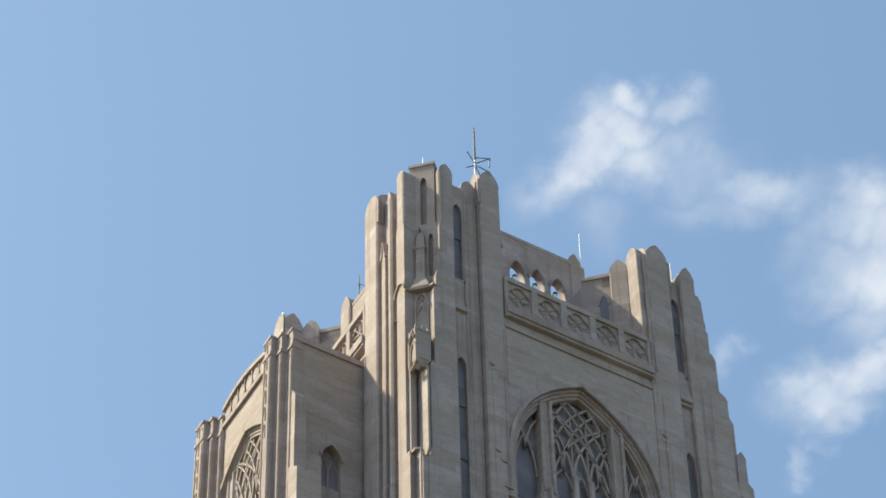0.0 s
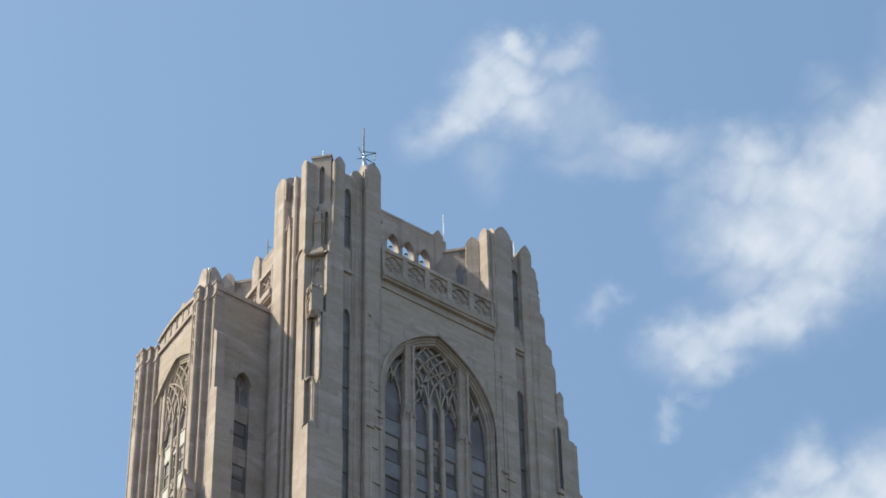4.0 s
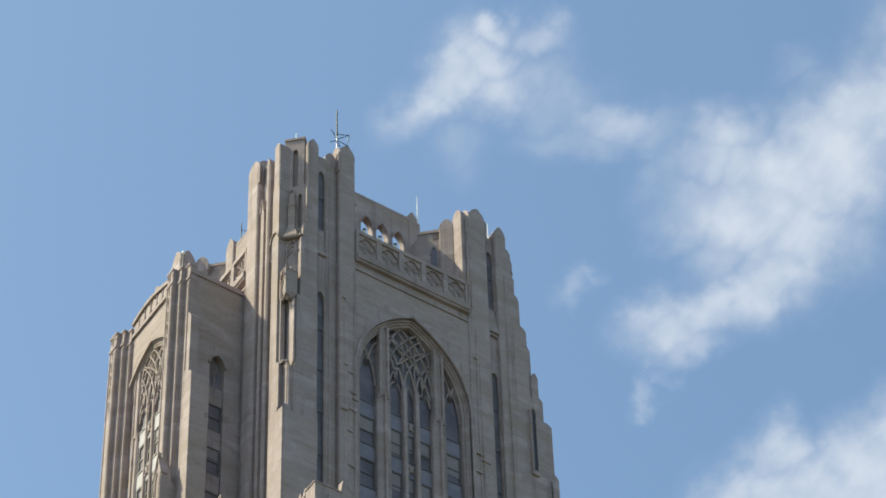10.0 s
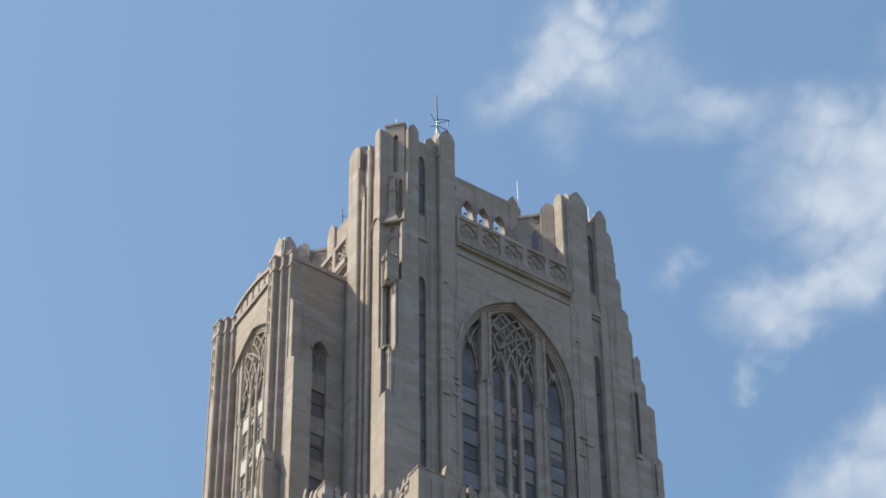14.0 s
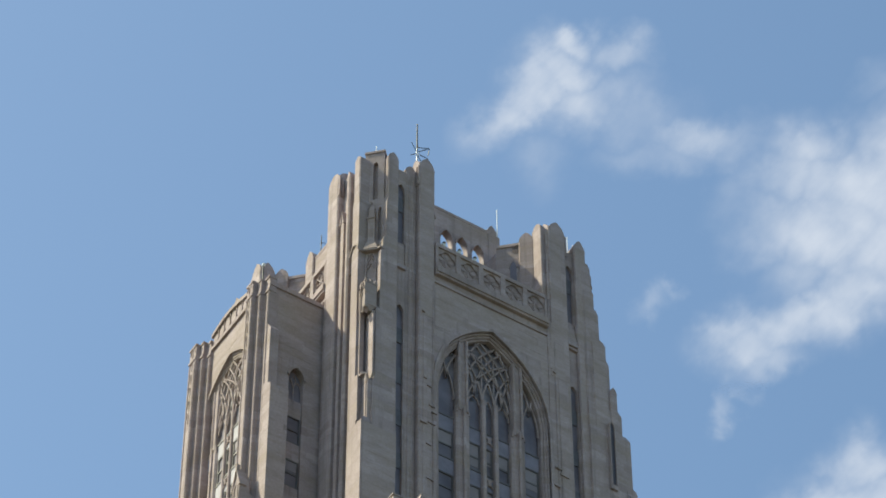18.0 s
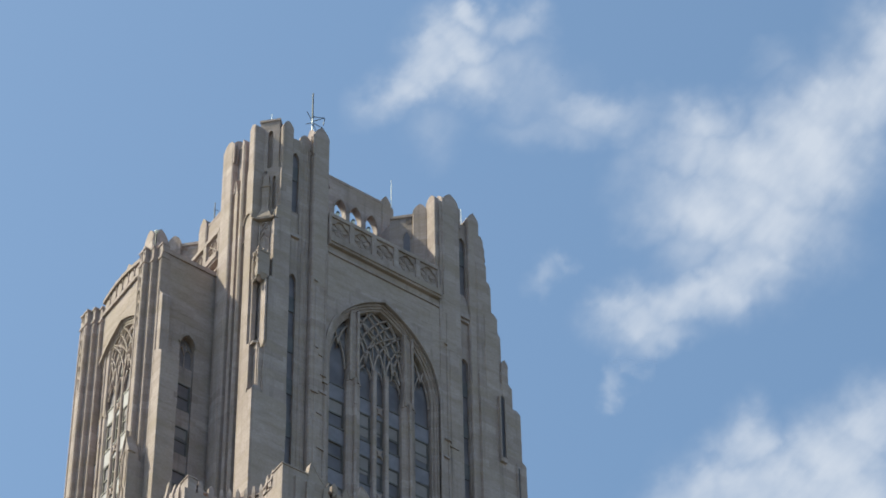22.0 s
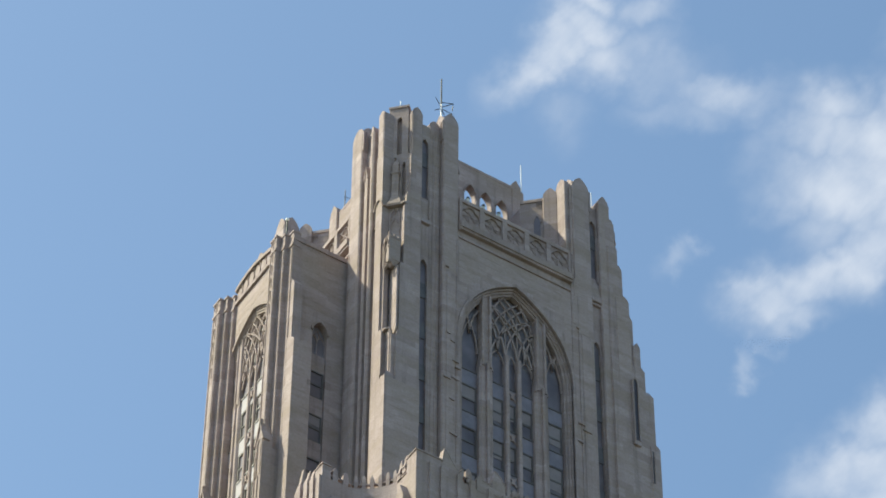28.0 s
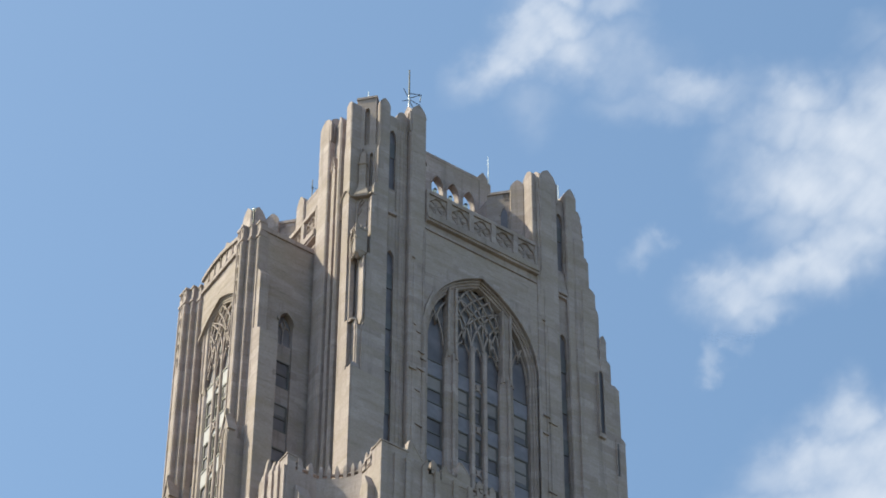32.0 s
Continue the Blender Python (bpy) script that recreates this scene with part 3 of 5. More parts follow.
# ---- the great arched windows ----
def great_window(f, c, foot, d0, u0, u1, zs, rise, blinds, storeys=6, deep=1.0, head=129.8, raised=0.45, panels=None):
    """The tall traceried window of a bay: piers, mullions, storeys of sashes and spandrels, and net tracery under the arch."""
    w, dz = 3.02, zs - 121.7
    def line(k):
        return gothic(c, w + k, zs, rise + 1.15 * k, 12, 0.12)
    b = Build(f)
    arch_wall(b, u0, u1, foot, head, line(0.34), d0 + 0.05, d0 + 0.45)
    wall = part("bay_wall", b, STONE, tower)
    for k0, k1, e0, e1 in ((0.50, 0.34, -0.05, 0.2), (0.35, 0.24, 0.14 * deep, 0.5), (0.25, 0.12, 0.24 * deep, 0.55), (0.13, 0.0, 0.32 * deep, 0.62)):
        b = Build(f)
        o, i = line(k0), line(k1)
        o, i = [(o[0][0], foot), *o, (o[-1][0], foot)], [(i[0][0], foot), *i, (i[-1][0], foot)]
        b.strip(o, i, d0 + e0, d0 + e1)
        part("arch_mould", b, STONE_CARVED, tower)
    back = d0 + 0.56 * deep
    def under(u):
        return gothic_height(line(0.05), u)
    # the two piers and the pair of slim mullions
    for u in (c - 1.63, c + 1.63):
        t = under(u + (0.24 if u < c else -0.24)) - 0.05
        b = Build(f)
        b.box(u - 0.40, u + 0.40, d0 + 0.22 * deep, back + 0.1, foot, 120.9 + dz, c=0.1)
        b.loft([[(u - h, d0 + e * deep, z + dz), (u + h, d0 + e * deep, z + dz), (u + h, back + 0.1, z + dz), (u - h, back + 0.1, z + dz)]
                for h, e, z in ((0.40, 0.22, 120.9), (0.30, 0.26, 121.5))])
        # above the springing the pier is a pair of slim rolls with a sunk face between them
        b.box(u - 0.22, u + 0.22, d0 + 0.3 * deep, back + 0.1, 121.0 + dz, t)
        b.box(u - 0.29, u - 0.15, d0 + 0.16 * deep, back + 0.1, 121.0 + dz, t - (0.12 if u < c else 0.0), c=0.04)
        b.box(u + 0.15, u + 0.29, d0 + 0.16 * deep, back + 0.1, 121.0 + dz, t - (0.0 if u < c else 0.12), c=0.04)
        part("pier", b, STONE, tower)
        part("shaft", Build(f).box(u - 0.07, u + 0.07, d0 + 0.06 * deep, d0 + 0.24 * deep, foot, 121.2 + dz, c=0.03), STONE_CARVED, tower)
        for z in (110.6, 113.5, 116.4, 119.3):
            b = Build(f)
            b.loft([[(u + a * s, d0 + 0.08 * deep + e * s * 0.5, z + h + dz) for a, e in ((-1, -1), (1, -1), (1, 1), (-1, 1))]
                    for s, h in ((0.05, 0.0), (0.10, 0.08), (0.055, 0.2), (0.085, 0.28), (0.015, 0.5))])
            part("crocket", b, STONE_CARVED, tower)
    for u in (c - 0.36, c + 0.36):
        part("mullion", Build(f).box(u - 0.11, u + 0.11, d0 + 0.26 * deep, back + 0.06, foot, 122.6 + dz, c=0.05), STONE, tower)
    # lights: along from, to
    lights = ((c - 2.98, c - 2.02), (c - 1.24, c - 0.47), (c - 0.25, c + 0.25), (c + 0.47, c + 1.24), (c + 2.02, c + 2.98))
    for n, (a, e) in enumerate(lights):
        for i in range(storeys):
            z = 120.0 + raised + dz - 2.9 * i
            if z < foot:
                continue
            panel = part("spandrel_panel", Build(f).box(a, e, back - 0.05, back + 0.08, z - 0.95, z + 0.1), panels or SPANDREL, tower)
            part("rail", Build(f).box(a, e, back - 0.09, back - 0.05, z + 0.02, z + 0.1), FRAME, panel)
            if n == 2:
                b = Build(f)
                m = z - 0.42
                b.bar([(a + 0.04, m - 0.3), (e - 0.04, m + 0.3)], 0.09, back - 0.11, back - 0.06).bar([(a + 0.04, m + 0.3), (e - 0.04, m - 0.3)], 0.09, back - 0.12, back - 0.07)
                b.bar([(c, m - 0.2), (c, m + 0.2)], 0.16, back - 0.14, back - 0.06)
                part("rosette", b, STONE_CARVED, tower, "carved stone rosette")
            if i + 1 < storeys:
                sash(f, a + 0.02, e - 0.02, z - 2.8, z - 0.95, back + 0.03, tower, blinds[(n * 7 + i * 3) % len(blinds)])
        t = zs + (0.75 if n in (1, 2, 3) else 1.9)
        part("pane", Build(f).slab([(a, 120.12 + raised + dz), (e, 120.12 + raised + dz), (e, t), (a, t)], back + 0.04, back + 0.07), GLASS, tower)
        h = gothic((a + e) / 2, (e - a) / 2, zs + (0.3 if n in (1, 2, 3) else 0.2), 0.85 if n in (1, 2, 3) else 2.2, 6)
        h = [(u, min(z, under(u))) for u, z in h]
        part("tracery", Build(f).bar(h, 0.065, back - 0.09, back), STONE_CARVED, tower)
    part("pane", Build(f).slab([(c - 2.97, zs - 0.2), (c + 2.97, zs - 0.2), *reversed(line(-0.03))], back + 0.1, back + 0.14), HEAD_GLASS, tower)
    # net of intersecting arcs
    def arc(u, way, r, z, lo, hi):
        out = []
        for k in range(37):
            t = 1.5 * k / 36
            q = (u + way * r * (1 - math.cos(t)), z + r * math.sin(t))
            if lo <= q[0] - c <= hi and zs + 0.7 <= q[1] <= under(q[0]) + 0.05:
                out.append(q)
        return out
    net = [(s * k, w, r, zs + z, -1.36, 1.36) for s in (-1, 1) for k, r, z, ways in (
        (0.36, 5.0, 0.6, (-1, 1)), (1.34, 5.2, -0.2, (-s,)), (1.34, 5.2, 1.2, (-s,)), (1.34, 4.4, 2.5, (-s,)), (0.82, 5.6, 1.0, (-1, 1))) for w in ways]
    net += [(s * 2.47, k, 3.4, zs + 1.5, -3.0 if s < 0 else 1.88, -1.88 if s < 0 else 3.0) for s in (-1, 1) for k in (-1, 1)]
    for u, way, r, z, lo, hi in net:
        q = arc(c + u, way, r, z, lo, hi)
        if len(q) > 2:
            part("tracery", Build(f).bar(q, 0.078, back - 0.12, back), STONE_CARVED, tower)
    for u in (c - 0.36, c + 0.36):
        part("tracery", Build(f).bar([(u, zs + 0.9), (u, under(u) - 0.7)], 0.055, back - 0.08, back), STONE_CARVED, tower)
    return wall


def gothic_height(line, u):
    for (a, z), (e, y) in zip(line, line[1:]):
        if a <= u <= e:
            return z + (y - z) * (u - a) / max(1e-6, e - a)
    return line[0][1]


front_wall = great_window(FRONT, 3.435, 104.0, 0.0, 0.0, 6.87, 121.7, 5.4, (0.45, 0.5, 0.6, 0.0, 0.7, 0.4, 0.55, 0.8))

# ---- the projecting wing on the sunlit side ----
WX, WY0, WY1, WT = -7.35, 4.2, 10.95, 128.9
wing_f = lambda u, d, z: (WX + d, u, z)
narrow_f = lambda u, d, z: (WX + d, 7.6 + (u - 7.6) * 0.87, z)      # the same design, a little narrower
west_wall = great_window(narrow_f, 7.6, 100.0, 0.0, 7.6 - 3.5, 7.6 + 3.6, 121.3, 4.75, (0.0, 0.3, 0.0), 8, 0.5, 128.5, 1.22, SUNLIT_SPANDREL)
b = Build()
b.box(WX + 1.2, -3.0, WY0 + 0.5, WY1, 0.0, WT - 0.6)
part("wing_core", b, STONE, tower)
part("roof", Build().box(WX + 0.4, -3.0, WY0 + 0.3, WY1, WT - 0.6, WT - 0.3), ROOF, tower)
# side wall of the wing, with a niche window and sashes under it
side_f = lambda u, d, z: (u, WY0 + d, z)
b = Build(side_f)
ARCH = gothic(-5.42, 0.42, 122.7, 0.75, 6)
b.box(-7.08, -5.84, 0.0, 0.5, 104.0, WT - 0.3).box(-5.0, -3.9, 0.0, 0.5, 104.0, WT - 0.3)
b.strip([(u, WT - 0.3) for u, z in ARCH], ARCH, 0.0, 0.5)
side_wall = part("wing_wall", b, STONE, tower)
part("coping", Build(side_f).box(-7.2, -3.95, -0.08, 0.5, WT - 0.3, WT), STONE, tower)
b = Build(side_f)
b.strip([(u + (u + 5.42) * 0.25, z + 0.12) for u, z in ARCH], ARCH, -0.09, 0.05)
part("hood_mould", b, STONE_CARVED, tower)
part("pane", Build(side_f).slab([(-5.84, 121.3), *ARCH, (-5.0, 121.3)], 0.30, 0.34), HAZE_GLASS, tower)
for c in (-5.63, -5.21):
    part("tracery", Build(side_f).bar(gothic(c, 0.19, 122.35, 0.4, 5), 0.035, 0.24, 0.31), STONE_CARVED, tower)
part("mullion", Build(side_f).box(-5.44, -5.40, 0.24, 0.31, 121.3, 122.5), STONE_CARVED, tower)
part("tracery", Build(side_f).bar([(-5.42, 122.45), (-5.56, 122.85), (-5.42, 123.15), (-5.28, 122.85), (-5.42, 122.45)], 0.03, 0.24, 0.31), STONE_CARVED, tower)
for i in range(6):
    z = 120.15 - 2.95 * i
    part("spandrel_panel", Build(side_f).box(-5.84, -5.0, 0.14, 0.42, z, z + 1.15), STONE_CARVED, tower)
    sash(side_f, -5.82, -5.02, z - 1.8, z, 0.2, tower, (0.0, 0.35, 0.0)[i % 3], HAZE_GLASS)

# stepped pilasters on the near corner of the wing
for y0, y1, x, top in ((4.16, 4.58, -7.21, 129.15), (4.57, 4.96, -7.47, 129.1), (4.95, 5.5, -7.74, 129.15)):
    b = Build()
    b.box(x, -6.8, y0, y1, 100.0, top)
    pier = part("pilaster", b, STONE, tower)
    part("moulding", Build().box(x - 0.06, -6.8, y0 - 0.03, y1 + 0.03, top - 1.0, top - 0.85), STONE, pier)
    part("cap", Build().box(x - 0.05, -6.8, y0 - 0.03, y1 + 0.03, top, top + 0.12), STONE, pier)
for y0, x0, x1, top in ((3.85, -7.2, -6.7, 125.4), (3.5, -7.24, -6.2, 121.1)):
    b = Build()
    b.prism([(x0, y0), (x1, y0), (x1, 4.3), (x0, 4.3)], 100.0, top - 0.25)
    b.loft([[(x0, y0, top - 0.25), (x1, y0, top - 0.25), (x1, 4.3, top - 0.25), (x0, 4.3, top - 0.25)],
            [(x0, 4.15, top + 0.25), (x1, 4.15, top + 0.25), (x1, 4.3, top + 0.25), (x0, 4.3, top + 0.25)]])
    part("buttress", b, STONE, tower)
# stepped pilasters on the far corner
for y0, y1, x, top in ((9.62, 9.98, -7.45, 129.1), (9.97, 10.32, -7.68, 129.2), (10.31, 10.95, -7.92, 129.2)):
    b = Build()
    b.box(x, -6.8, y0, y1, 100.0, top)
    pier = part("pilaster", b, STONE, tower)
    part("moulding", Build().box(x - 0.06, -6.8, y0 - 0.03, y1 + 0.03, top - 1.0, top - 0.85), STONE, pier)
    part("cap", Build().box(x - 0.05, -6.8, y0 - 0.03, y1 + 0.03, top, top + 0.12), STONE, pier)
for y0, y1, x in ((5.02, 5.46, -7.76), (10.38, 10.88, -7.94)):
    f = lambda u, d, z, x=x: (x + d, u, z)
    for k in range(6):
        z, c, w = 129.3 - 0.95 * k, (y0 + y1) / 2, (y1 - y0) / 2
        b = Build(f)
        b.bar(gothic(c, w * 0.9, z - 0.5, 0.4, 4), 0.04, -0.02, 0.02).bar([(c, z - 0.85), (c, z - 0.2)], 0.035, -0.018, 0.02)
        part("tracery", b, STONE_CARVED, tower)
# slim rolls that run up the wing's stepped pilasters
for y, x in ((4.22, -7.21), (4.52, -7.21), (4.63, -7.47), (4.9, -7.47), (5.01, -7.74), (5.45, -7.74), (9.68, -7.45), (9.92, -7.45), (10.03, -7.68), (10.26, -7.68), (10.38, -7.92), (10.88, -7.92)):
    part("moulding", Build().box(x - 0.045, x + 0.02, y - 0.035, y + 0.035, 100.0, 128.0, c=0.02), STONE, tower)
# lower shafts that begin under a gabled hood on the wing's pilasters
for y0, y1, x, top in ((4.42, 5.12, -8.06, 115.45), (9.70, 10.38, -8.16, 115.2)):
    b = Build()
    b.box(x, -7.0, y0, y1, 98.0, top - 1.6)
    f = lambda u, d, z, x=x: (x + d, u, z)
    c = (y0 + y1) / 2
    b.slab([(y0, top - 1.6), (y1, top - 1.6), (y1, top - 1.1), (c, top), (y0, top - 1.1)], 0.0, 0.5, f)
    shaft = part("buttress", b, STONE, tower)
    b = Build(f)
    b.bar([(y0 - 0.03, top - 1.25), (c, top + 0.08), (y1 + 0.03, top - 1.25)], 0.12, -0.08, 0.3)
    b.box(c - 0.06, c + 0.06, -0.09, 0.1, top, top + 0.35)
    part("hood_mould", b, STONE_CARVED, shaft)
    b = Build(f)
    for k in (0.28, 0.17):
        b.bar([(c - k, top - 3.4), *gothic(c, k, top - 1.5, 0.55 + 0.5 * (k - 0.17), 5), (c + k, top - 3.4)], 0.06, -0.05, 0.02)
    part("tracery", b, STONE_CARVED, shaft)
    for u in (y0 + 0.04, c, y1 - 0.04):
        part("moulding", Build(f).box(u - 0.035, u + 0.035, -0.05, 0.03, 98.0, top - (1.6 if u != c else 3.4)), STONE, shaft)
# low arched parapet of the wing
f = wing_f
N = 7
crest = [(5.5 + 4.15 * i / N, 129.36 + 0.52 * math.sin(math.pi * (i / N) ** 1.2 * 0.9)) for i in range(N + 1)]
b = Build(f)
b.strip([(u, z + 0.14) for u, z in crest], [(u, z - 0.1) for u, z in crest], -0.1, 0.25)
b.box(5.5, 9.65, -0.08, 0.25, 128.45, 128.7)
part("coping", b, STONE, tower)
for i in range(N):
    (u, z), (v, y) = crest[i], crest[i + 1]
    b = Build(f)
    b.bar([(u, 128.7), (u, z)], 0.06, -0.03, 0.2)
    # a solid leaf, proud of a sunk ground
    m, h = (u + v) / 2, (z + y) / 2 - 0.1 - 128.7
    side = [(0.0, 0.0), (0.17, 0.22), (0.235, 0.5), (0.16, 0.78), (0.0, 1.0)]
    lean = (y - z) * 0.5
    leaf = [(m + a, 128.7 + h * k + lean * a / 0.3) for a, k in side] + [(m - a, 128.7 + h * k - lean * a / 0.3) for a, k in reversed(side[1:-1])]
    b.slab(leaf, 0.0, 0.16)
    b.strip([(u, z - 0.08), (v, y - 0.08)], [(u, 128.68), (v, 128.68)], 0.1, 0.24)
    part("tracery", b, STONE_CARVED, tower)

# ---- canted corners of the turrets ----
def corner(f, g_, stages_f, stages_g, rich=True, head=137.85):
    """The canted corner: a tall niche block, a canopied shaft and weathered steps that widen towards the foot."""
    def n(s, d, z):
        return f(0.56 + (d - s) * R2, 0.56 + (d + s) * R2, z)
    b = Build(n)
    arch = gothic(-0.09, 0.13, head - 1.0, 0.3, 5)
    arch_wall(b, -0.56, 0.47, 134.15, head, arch, 0.14, 0.36)
    b.box(-0.56, 0.47, 0.36, 1.3, 134.15, head)
    b.box(-0.6, 0.5, 0.09, 1.3, head, head + 0.15)
    part("niche_block", b, STONE, tower)
    if rich:
        b = Build(n)
        arch_wall(b, -0.8, -0.36, 133.9, 135.2, gothic(-0.52, 0.105, 134.65, 0.33, 5), 0.2, 0.4)
        arch_wall(b, -0.8, 0.8, 130.9, 134.15, gothic(-0.36, 0.09, 133.25, 0.28, 5), 0.14, 0.34)
        b.box(-0.8, 0.8, 0.34, 1.6, 130.0, 134.15).box(-0.8, 0.8, 0.14, 0.34, 130.0, 130.9)
        b.box(-0.8, -0.36, 0.4, 1.4, 134.15, 135.2)
        part("corner_wall", b, STONE, tower)
    else:
        part("corner_wall", Build(n).box(-0.8, 0.8, 0.78, 1.6, 130.0, 134.2), STONE, tower)
    part("corner_wall", Build(n).box(-0.8, 0.8, -0.03 if rich else 0.42, 1.6, 125.9, 129.85), STONE, tower)
    part("corner_wall", Build(n).box(-0.9, 0.9, 1.02 if not rich else 1.3, 1.9, Z_LOW, 125.9), STONE, tower)
    if rich:
        def ring(w, d, z):
            return [(0.03 - w, d, z), (0.03 + w, d, z), (0.03 + w, 0.4, z), (0.03 - w, 0.4, z)]
        # a square shaft on a broached foot, with a collar and a gabled top
        b = Build(n)
        b.loft([ring(w, d, z) for w, d, z in ((0.37, -0.30, 129.9), (0.36, -0.29, 130.0), (0.21, -0.13, 130.6), (0.18, -0.10, 130.8), (0.18, -0.10, 132.36), (0.235, -0.16, 132.42), (0.23, -0.15, 132.52),
                                              (0.16, -0.07, 132.57), (0.15, -0.06, 133.3), (0.03, 0.05, 133.8))])
        b.bar([(-0.13, 133.2), (0.03, 133.75), (0.19, 133.2)], 0.05, -0.09, 0.06)
        b.bar([(0.03, 130.9), (0.03, 132.3)], 0.06, -0.13, -0.08)
        part("pinnacle", b, STONE_CARVED, tower)
        part("canopy", Build(f).prism([(-0.09, 0.95), (-0.09, 0.66), (0.11, 0.62), (0.60, 0.12), (0.66, -0.08), (0.95, -0.08), (0.95, 1.3), (0.6, 1.3)], 129.8, 129.9), STONE, tower)
        b = Build(g_)
        b.bar(gothic(1.08, 0.38, 129.9, 0.55, 6), 0.07, -0.1, 0.02)
        part("hood_mould", b, STONE_CARVED, tower)
        b = Build(n)
        b.bar(gothic(0.0, 0.24, 129.1, 0.6, 6), 0.05, -0.12, 0.0)
        for k in (-1, 1):
            b.bar([(k * 0.25, 127.2), (k * 0.25, 129.1)], 0.05, -0.12, 0.0)
            b.bar([(k * 0.24, 128.8), (k * 0.16, 129.15), (0.0, 129.4), (k * -0.16, 129.7)], 0.045, -0.1, 0.0)
            b.bar([(k * 0.22, 128.55), (k * 0.1, 128.75), (0.0, 129.05)], 0.04, -0.09, 0.0)
        part("tracery", b, STONE_CARVED, tower)
        # the boxed canopy lower down, with a crocketed gable on its sunlit face
        b = Build(f)
        b.prism([(-0.04, -0.02), (0.56, -0.02), (0.56, 0.56), (-0.04, 0.56)], 125.25, 126.8)
        b.prism([(-0.07, -0.05), (0.58, -0.05), (0.58, 0.58), (-0.07, 0.58)], 126.8, 126.92)
        b.prism([(0.05, 0.05), (0.5, 0.05), (0.5, 0.5), (0.05, 0.5)], 126.92, 127.0)
        for k in range(3):
            b.box(-0.07 + 0.24 * k, 0.07 + 0.24 * k, -0.05, 0.04, 126.92, 127.08)
            b.box(-0.07, 0.03, -0.03 + 0.24 * k, 0.11 + 0.24 * k, 126.92, 127.08)
        b.box(-0.3, 0.3, -0.05, 0.7, 125.2, 127.0, n)
        b.loft([[(-0.02, 0.0, 125.25), (0.54, 0.0, 125.25), (0.54, 0.54, 125.25), (-0.02, 0.54, 125.25)], [(0.2, 0.12, 124.95), (0.34, 0.12, 124.95), (0.34, 0.36, 124.95), (0.2, 0.36, 124.95)]])
        part("oriel_niche", b, STONE, tower)
        b = Build(g_)
        b.bar([(-0.02, 126.0), (0.05, 126.8), (0.0, 127.1)], 0.07, -0.02, 0.1)
        b.bar([(0.02, 125.0), (0.02, 126.5)], 0.07, -0.02, 0.12).bar([(0.52, 125.0), (0.52, 126.5)], 0.07, -0.02, 0.12)
        b.bar([(0.02, 126.1), (0.27, 126.98), (0.52, 126.1)], 0.09, -0.03, 0.12)
        b.bar(gothic(0.27, 0.17, 125.8, 0.45, 5), 0.06, 0.0, 0.12).bar([(0.1, 125.0), (0.1, 125.8)], 0.05, 0.0, 0.12).bar([(0.44, 125.0), (0.44, 125.8)], 0.05, 0.0, 0.12)
        for k in range(3):
            b.box(0.07 + 0.06 * k, 0.13 + 0.06 * k, -0.06, 0.1, 126.35 + 0.2 * k, 126.46 + 0.2 * k)
            b.box(0.41 - 0.06 * k, 0.47 - 0.06 * k, -0.06, 0.1, 126.35 + 0.2 * k, 126.46 + 0.2 * k)
        part("crocket", b, STONE_CARVED, tower)
        b = Build(g_)
        b.bar([(0.03, 125.3), (0.2, 124.92), (0.42, 124.85), (0.55, 124.98)], 0.07, 0.0, 0.12)
        part("crocket", b, STONE_CARVED, tower)
        # the tall notch under it: a wall with a lancet, a lit shaft and a blind lancet
        lancet = gothic(0.36, 0.115, 124.6, 0.42, 5)
        b = Build(f)
        arch_wall(b, 0.0, 0.95, 120.0, 125.3, lancet, 0.60, 0.76)
        part("corner_wall", b, STONE, tower)
        # flat dark sheet that stands for the shade of a deep stone lancet
        part("slit_shade", Build(f).slab([(0.24, 120.0), *gothic(0.36, 0.12, 124.6, 0.44, 5), (0.48, 120.0)], 0.735, 0.755), GLASS, tower)
        b = Build(f)
        b.loft([[(0.36, v, z), (0.45, v, z), (0.45, v + w, z), (0.36, v + w, z)] for v, w, z in ((0.2, 0.15, 119.9), (-0.05, 0.6, 120.5), (-0.05, 0.6, 124.9), (0.1, 0.3, 125.15))])
        part("corner_shaft", b, STONE, tower)
        b = Build(f)
        b.box(0.40, 1.2, 0.22, 0.9, 120.0, 125.3)
        part("corner_wall", b, STONE, tower)
        b = Build(f)
        b.box(-0.2, 0.34, 0.45, 1.0, 116.6, 120.4).box(0.11, 0.40, -0.04, 0.5, 116.6, 119.9)
        b.box(-0.22, -0.16, 0.34, 0.46, 117.2, 120.3).box(0.06, 0.12, 0.04, 0.46, 116.9, 120.3)
        b.prism([(-0.10, 0.2), (0.15, 0.0), (0.30, 0.45), (0.30, 1.0), (-0.10, 1.0)], 120.3, 120.42)
        b.loft([[(-0.16, 0.34, 117.2), (0.2, 0.26, 116.9), (0.2, 0.5, 116.9), (-0.16, 0.5, 117.2)], [(-0.14, 0.1, 116.3), (0.16, 0.06, 116.2), (0.16, 0.5, 116.2), (-0.14, 0.5, 116.3)]])
        part("corner_shaft", b, STONE, tower)
        part("corner_wall", Build(f).prism([(0.3, 0.3), (1.6, 0.3), (1.6, 1.6), (0.3, 1.6)], Z_LOW, 120.6), STONE, tower)
